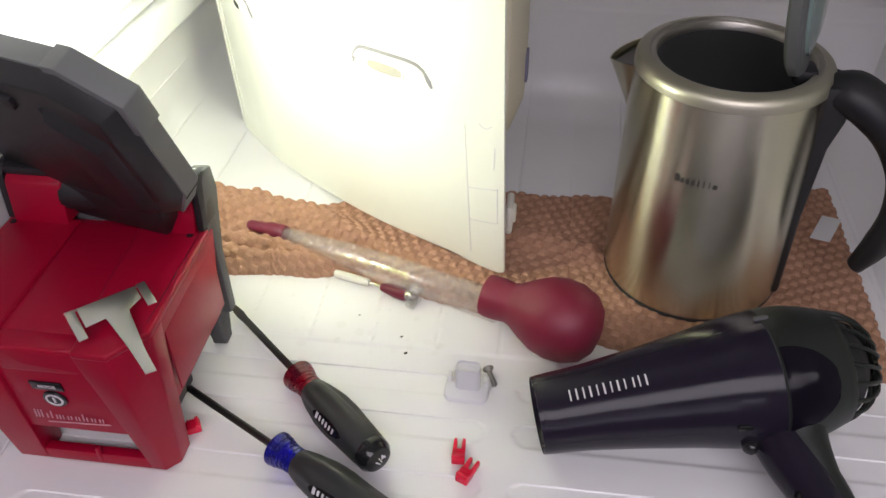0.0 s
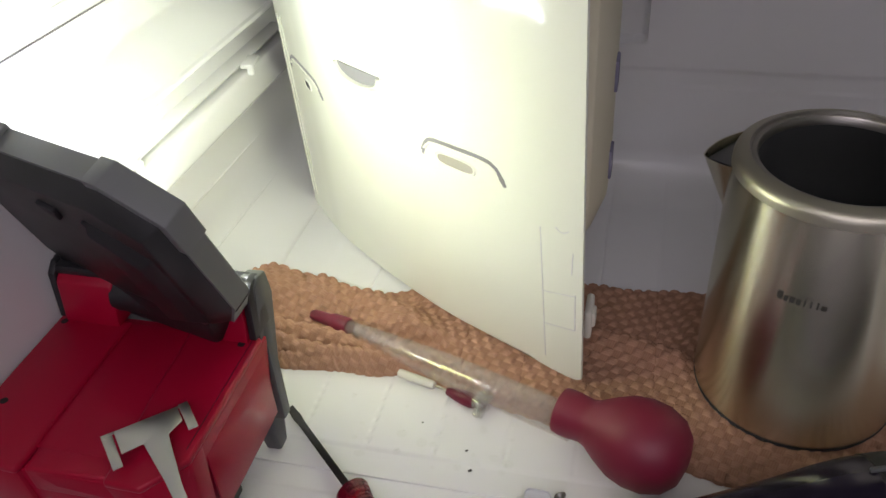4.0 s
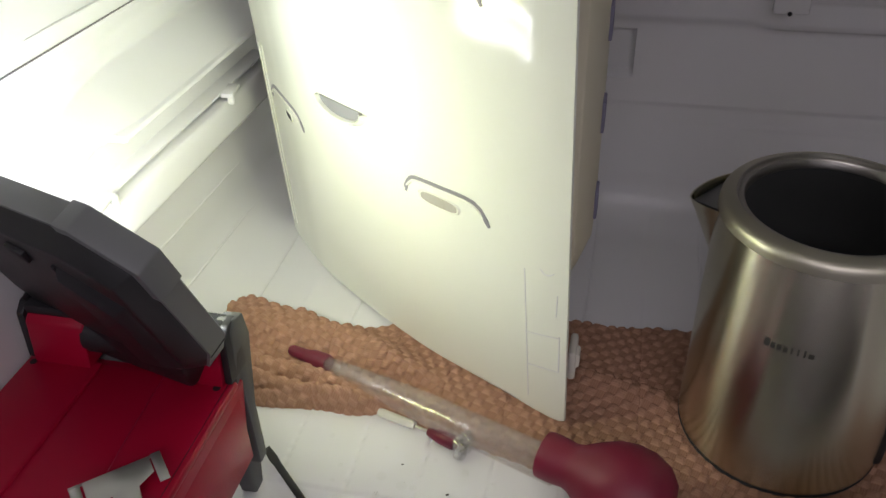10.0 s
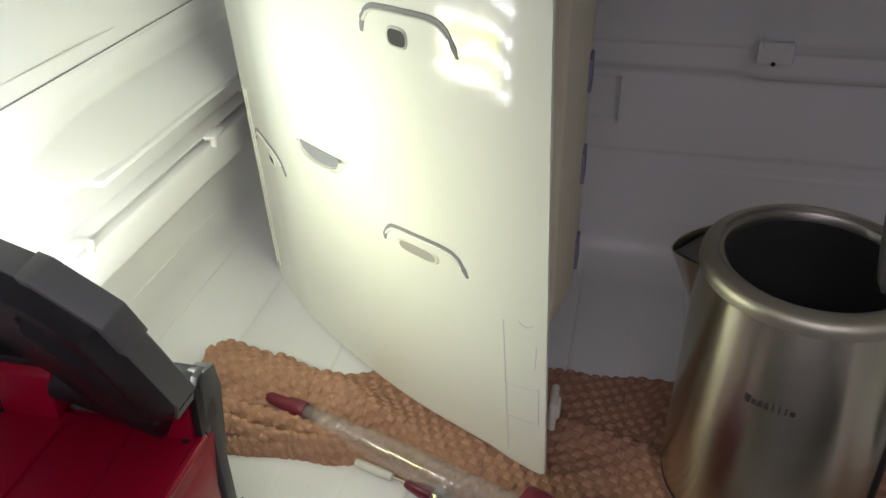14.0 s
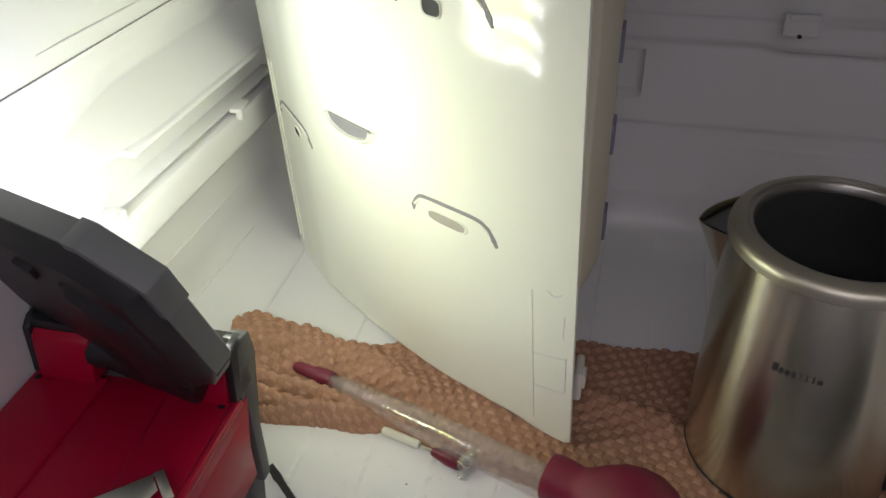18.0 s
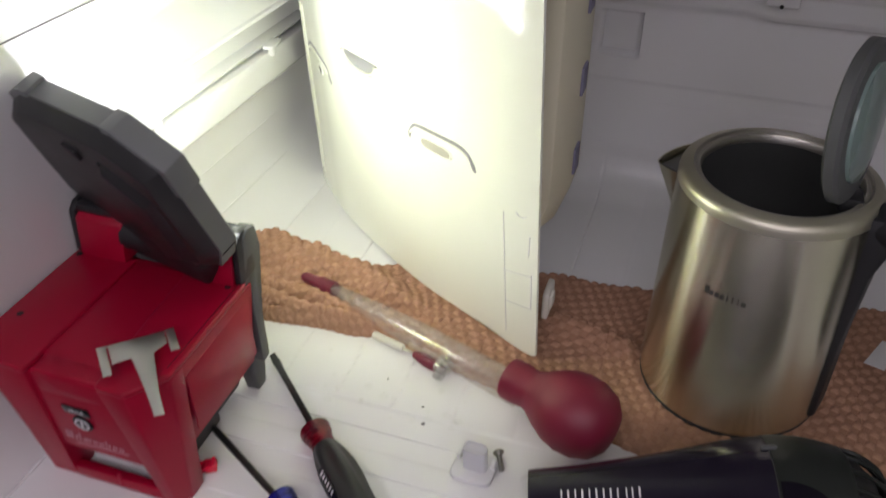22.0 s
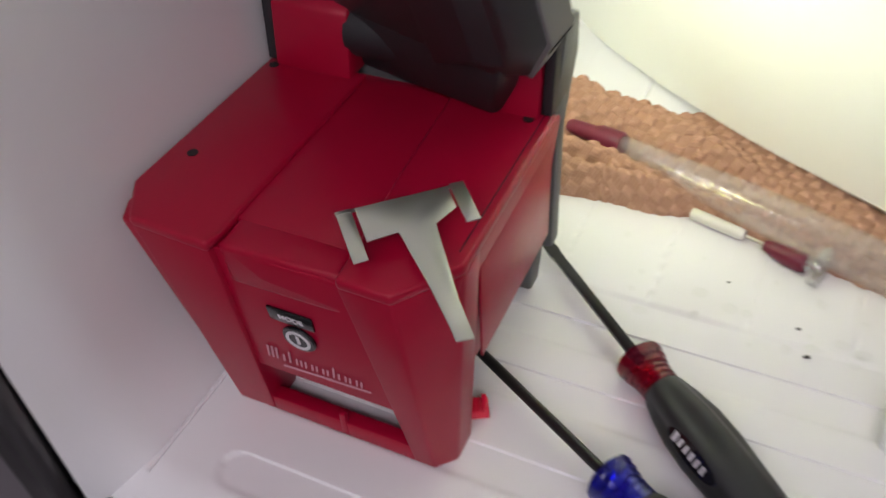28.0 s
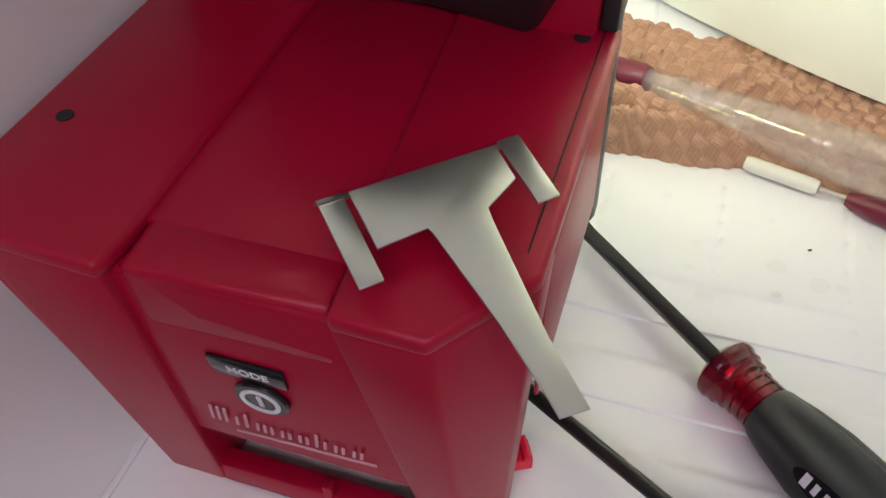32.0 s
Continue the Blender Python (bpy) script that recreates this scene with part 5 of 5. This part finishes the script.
# maker's mark on the barrel, plain bars
def on_dryer(w, ang, out=0.0003):
    r = dr(w) + out
    m = dm @ Matrix.Translation((r * math.cos(ang), r * math.sin(ang), w))
    return m @ Matrix.Rotation(ang, 4, "Z") @ Matrix.Rotation(radians(90), 4, "Y") @ Matrix.Rotation(radians(90), 4, "Z") @ Matrix.Rotation(math.pi, 4, "Z")
DANG = math.atan2(-0.34, -0.94)
for k in range(6):
    w0 = 0.028 + 0.0106 * k
    for off, ww, hh in ((-0.003, 0.0011, 0.0088), (0.0022, 0.0014, 0.0088)) if k != 4 else ((-0.0032, 0.0011, 0.0080), (0.0032, 0.0011, 0.0080)):
        part("mark_bar", move(box(hh, ww, 0.0003, 0.0, on_dryer(w0 + off, DANG)), DI), M_INK, dryer, "white bar of the maker's mark")


# ---- screwdrivers ----
def screwdriver(a, b, collar, shaft_len, label, flat, mark, roll):
    """Driver lying from its tip a to the butt b; sizes along its axis in metres."""
    m = along(a, b, roll)
    L = (Vector(b) - Vector(a)).length
    t = thing("screwdriver", m, label, "screwdriver", "screwdrivers")
    if flat:
        shaft = loft([[(x * sx, y * sy, z) for x, y in ((-1, -1), (1, -1), (1, 1), (-1, 1))] for z, sx, sy in ((0, 0.0031, 0.0005), (0.006, 0.0034, 0.0009), (0.016, 0.0040, 0.0022), (0.024, 0.0031, 0.0029), (shaft_len, 0.0031, 0.0031))], r=0.0004)
    else:
        shaft = merge(lathe([(0, 0), (0.0009, 0), (0.0026, 0.006), (0.0032, 0.010), (0.0032, shaft_len), (0, shaft_len)], 16), *[box(0.0007, 0.0062, 0.008, 0.0002, pose(0, 0, 0.006, 0, 0, 90 * k)) for k in range(2)])
    part("shaft", shaft, M_SHANK, t, "dark steel shaft")
    s = shaft_len
    prof = [(0.0, s - 0.003), (0.0105, s - 0.003), (0.0142, s - 0.0005), (0.0145, s + 0.002), (0.0138, s + 0.0035)]
    for k in range(5):
        z = s + 0.004 + 0.0042 * k
        r = 0.0136 - 0.0006 * k - 0.0008 * math.sin(math.pi * k / 4)
        prof += [(r, z), (r, z + 0.0026), (r - 0.0010, z + 0.003), (r - 0.0010, z + 0.0040)]
    prof += [(0.0112, s + 0.026), (0.0, s + 0.026)]
    part("collar", lathe(prof, 32), collar, t, "ribbed translucent collar")
    z0 = s + 0.024
    rings = []
    for z, r, tri in ((0, 0.0112, 0.0), (0.002, 0.0122, 0.02), (0.012, 0.0140, 0.12), (0.028, 0.0160, 0.17), (0.045, 0.0165, 0.16), (0.060, 0.0160, 0.09), (L - z0 - 0.014, 0.0152, 0.02), (L - z0 - 0.013, 0.0148, 0.0)):
        rings.append([(r * (1 + tri * math.cos(6 * q) * 0.55) * math.cos(q), r * (1 + tri * math.cos(6 * q) * 0.55) * math.sin(q), z0 + z) for q in [2 * math.pi * k / 48 for k in range(48)]])
    part("grip", loft(rings), M_GRIP, t, "dark grey rubber grip", 60)
    e = L
    butt = part("butt", lathe([(0, e - 0.016), (0.0149, e - 0.0145), (0.0152, e - 0.012), (0.0146, e - 0.006), (0.0115, e - 0.0015), (0.006, e), (0, e)], 40), M_GLOSSBLACK, t, "glossy black butt")
    lettering(mark, 0.008, M_INK, Matrix.Translation((0.001, 0, e + 0.0002)) @ Matrix.Rotation(radians(20), 4, "Z"), butt)
    up = m.to_3x3().inverted() @ Vector((-0.52, -0.70, 0.48))
    ang = math.atan2(up.y, up.x)
    def on_grip(z, side, out):
        return Matrix.Rotation(ang, 4, "Z") @ Matrix.Translation((0.0166 + out, side, z)) @ Matrix.Rotation(radians(90), 4, "Y")
    part("badge", loft([[on_grip(0, 0, 0) @ Vector((-(z0 + 0.046 + 0.019 * math.cos(q)), 0.0050 * math.sin(q), h)) for q in [2 * math.pi * k / 32 for k in range(32)]] for h in (-0.003, 0.0009)]), M_GLOSSBLACK, t, "gloss black oval badge")
    for k, (h, w) in enumerate(((0.0062, 0.0030), (0.0050, 0.0022), (0.0050, 0.0020), (0.0050, 0.0022), (0.0050, 0.0018), (0.0050, 0.0020))):
        part("mark_bar", box(w, h * 0.9, 0.0003, 0, on_grip(z0 + 0.033 + 0.0046 * k, 0, 0.0010)), M_INK, t, "white bar of the maker's mark")
    return t


screwdriver((0.1400, 0.2505, 0.0090), (0.3175, 0.0860, 0.0160), M_REDTRANS, 0.1190, "slotted screwdriver with dark grip and red collar on the floor", True, "1/4", 0.3)
screwdriver((0.1350, 0.1445, 0.0118), (0.3425, 0.0272, 0.0165), M_BLUETRANS, 0.1125, "cross-tip screwdriver with dark grip and blue collar on the floor", False, "P2", 0.3)


# ---- baster ----
baster = thing("turkey_baster", (0.28, 0.31, 0.0), "clear tube baster with maroon rubber bulb lying on the towel", "baster")
BI = Matrix.Translation((-0.28, -0.31, 0))
t0, t1 = Vector((0.1646, 0.3495, 0.0240)), Vector((0.388, 0.2655, 0.0265))
axm = along(t0, t1)
TL = (t1 - t0).length
part("tube", move(lathe([(0.0070, 0.0), (0.0078, 0.01), (0.0125, 0.07), (0.0150, 0.12), (0.0158, TL + 0.008), (0.0146, TL + 0.008), (0.0138, 0.12), (0.0113, 0.07), (0.0066, 0.01), (0.0058, 0.0)], 40), BI @ axm), M_TUBE, baster, "clear plastic tube")
part("graduations", move(merge(*[box(0.004, 0.0003, 0.0008, 0, Matrix.Translation((0, 0, 0.10 + 0.02 * k)) @ Matrix.Rotation(radians(200), 4, "Z") @ Matrix.Translation((0, 0.0152, 0))) for k in range(5)]), BI @ axm), M_RUBBER, baster, "faint red marks")
tipm = along(Vector((0.1203, 0.3661, 0.019)), t0)
part("tip", move(lathe([(0, 0), (0.0045, 0.0), (0.0058, 0.004), (0.0066, 0.024), (0.0086, 0.029), (0.0088, 0.047), (0.0078, 0.0495), (0, 0.0495)], 32), BI @ tipm), M_MAROON, baster, "maroon rubber tip")
bm1 = Matrix.Translation(t1) @ axm.to_3x3().to_4x4()
part("bulb", move(lathe([(0.0150, -0.004), (0.0195, -0.004), (0.0202, 0.0), (0.0200, 0.010), (0.0188, 0.020), (0.0205, 0.026), (0.0280, 0.038), (0.0350, 0.052), (0.0378, 0.066), (0.0368, 0.081), (0.031, 0.095), (0.021, 0.1035), (0.009, 0.1065), (0, 0.107)], 64), BI @ Matrix.Translation((0, 0, 0.0105)) @ bm1), M_RUBBER, baster, "maroon rubber bulb")

inj = thing("injector_needle", (0.27, 0.30, 0.0), "capped marinade needle with maroon hub and clear fitting", "needle")
II = Matrix.Translation((-0.27, -0.30, 0))
part("cap", move(lathe([(0, 0), (0.0035, 0.0005), (0.0042, 0.003), (0.0042, 0.036), (0.0035, 0.039), (0, 0.039)], 20, along((0.2257, 0.3128, 0.0075), (0.2646, 0.3020, 0.0075))), II), M_CAPW, inj, "cream needle cap")
part("needle", move(rod((0.2640, 0.3022, 0.0075), (0.2790, 0.2975, 0.0078), 0.0013, 12), II), M_KRIM, inj, "bright steel needle")
part("hub", move(lathe([(0, 0), (0.0035, 0), (0.0048, 0.004), (0.0068, 0.017), (0.0070, 0.026), (0.0060, 0.029), (0, 0.029)], 24, along((0.2770, 0.2978, 0.0078), (0.3044, 0.2880, 0.0085))), II), M_MAROON, inj, "maroon plastic hub")
cr = []
for k in range(7):
    a = 2 * math.pi * k / 7
    q = Vector((0.3105, 0.2855, 0.011))
    cr.append(box(0.006, 0.013, 0.006, 0.0012, along(q, q + Vector((0.010, -0.004, 0.001))) @ Matrix.Rotation(a, 4, "Z") @ Matrix.Translation((0, 0.0075, 0.002))))
cr.append(rod((0.304, 0.288, 0.010), (0.314, 0.284, 0.011), 0.005, 16))
part("fitting", move(merge(*cr), II), M_CRYSTAL, inj, "clear ribbed plastic fitting")

# ---- charger stand, screw, red clips ----
chg = thing("plug_adapter", (0.376, 0.182, 0.0), "small white and grey plug adapter standing on its base", "adapter")
def round_rect(w, d, r, n=6):
    return [(sx * (w / 2 - r) + r * math.cos(a), sy * (d / 2 - r) + r * math.sin(a)) for sx, sy, a0 in ((1, 1, 0), (-1, 1, 90), (-1, -1, 180), (1, -1, 270)) for a in [radians(a0 + 90 * k / n) for k in range(n + 1)]]


part("base", prism(round_rect(0.038, 0.033, 0.007), 0.0058, 0.0016, pose(0, 0, 0.0002, 0, 0, -2), 3), M_WHITEPL, chg)
rows = [[(x * k, y * k, z) for x, y in round_rect(0.0215, 0.0125, 0.0045)] for k, z in ((1.04, 0.005), (1.0, 0.010), (0.985, 0.0310), (0.96, 0.0322), (0.89, 0.0322), (0.87, 0.0300))]
part("block", move(loft(rows), pose(0.001, 0.001, 0, 5, 0, -2)), M_GREYPL, chg, "pale grey plug block")
part("socket", box(0.0125, 0.0035, 0.0008, 0.0002, pose(0.001, -0.0016, 0.0302, 5, 0, -2)), M_GREYPL, chg, "pale grey socket mouth")
part("tab", box(0.004, 0.007, 0.008, 0.001, pose(-0.0155, 0.006, 0.009, 0, 0, -2)), M_WHITEPL, chg)
part("tab", box(0.004, 0.007, 0.007, 0.001, pose(0.0165, 0.004, 0.0085, 0, 0, -2)), M_WHITEPL, chg)

scr = thing("wood_screw", along((0.3920, 0.2040, 0.0060), (0.4010, 0.1850, 0.0035)), "short dull metal screw lying beside the adapter", "screw")
part("screw_head", lathe([(0, 0), (0.0048, 0.0002), (0.0050, 0.001), (0.0022, 0.004), (0, 0.004)], 24), M_ZINC, scr)
tw = []
for k in range(40):
    a = k * 0.9
    tw.append((0.0024 * math.cos(a), 0.0024 * math.sin(a), 0.005 + 0.00038 * k))
part("thread", merge(lathe([(0, 0.003), (0.0019, 0.003), (0.0018, 0.018), (0, 0.0215)], 16), tube(tw, 0.0005, 5, smooth=0)), M_ZINC, scr)


def red_clip(m, label):
    t = thing("wire_clip", m, label, "clip", "red clips")
    part("block", merge(box(0.0105, 0.0110, 0.0070, 0.0008, pose(0, -0.001, 0.0035)), box(0.0105, 0.003, 0.003, 0.0005, pose(0, -0.004, 0.0080))), M_REDCLIP, t)
    for s in (-1, 1):
        part("prong", loft([[(s * 0.0034 - w, 0.0042 + d, 0.001), (s * 0.0034 + w, 0.0042 + d, 0.001), (s * 0.0034 + w, 0.0042 + d, 0.0055), (s * 0.0034 - w, 0.0042 + d, 0.0055)] for d, w in ((0, 0.0017), (0.009, 0.0015), (0.0120, 0.0010))], r=0.0003), M_REDCLIP, t)
    for k in range(3):
        part("ridge", box(0.0100, 0.0009, 0.001, 0.0002, pose(0, -0.001 + 0.0022 * k, 0.0077)), M_REDCLIP, t)
    return t


red_clip(pose(0.385, 0.0885, 0.0027, 0, 0, -24), "small bright red plastic wire clip on the floor")
red_clip(pose(0.3775, 0.1075, 0.0012, 0, 0, 2), "small bright red plastic wire clip on the floor")
red_clip(pose(0.1525, 0.1085, 0.0012, 0, 0, 118), "small bright red plastic wire clip beside the work light")

# crumbs and water drops on the floor
for x, y, s in ((0.3076, 0.2379, 0.0011), (0.3149, 0.2175, 0.0014), (0.262, 0.262, 0.0008)):
    tagged(part("crumb", box(s * 2.4, s * 1.4, s, s * 0.3, pose(x, y, s * 0.5 + 0.0008, 0, 0, 31)), M_GREYINK), "tiny dark crumb on the white floor", "crumb", "crumbs")
rnd = random.Random(5)
for k in range(26):
    x, y = rnd.uniform(0.19, 0.35), rnd.uniform(0.215, 0.292)
    r = rnd.choice((0.0018, 0.0025, 0.0035, 0.005))
    pr = [(0, r * 0.12), (r * 0.5, r * 0.10), (r * 0.85, r * 0.05), (r, 0.0)]
    tagged(part("water_drop", lathe(pr, 16, Matrix.Translation((x, y, floor_z(x, y) + 0.00005)) @ Matrix.Diagonal((1, rnd.uniform(0.7, 1.3), 1, 1))), M_WATER), "clear water drop on the white floor", "water drop", "water drops")
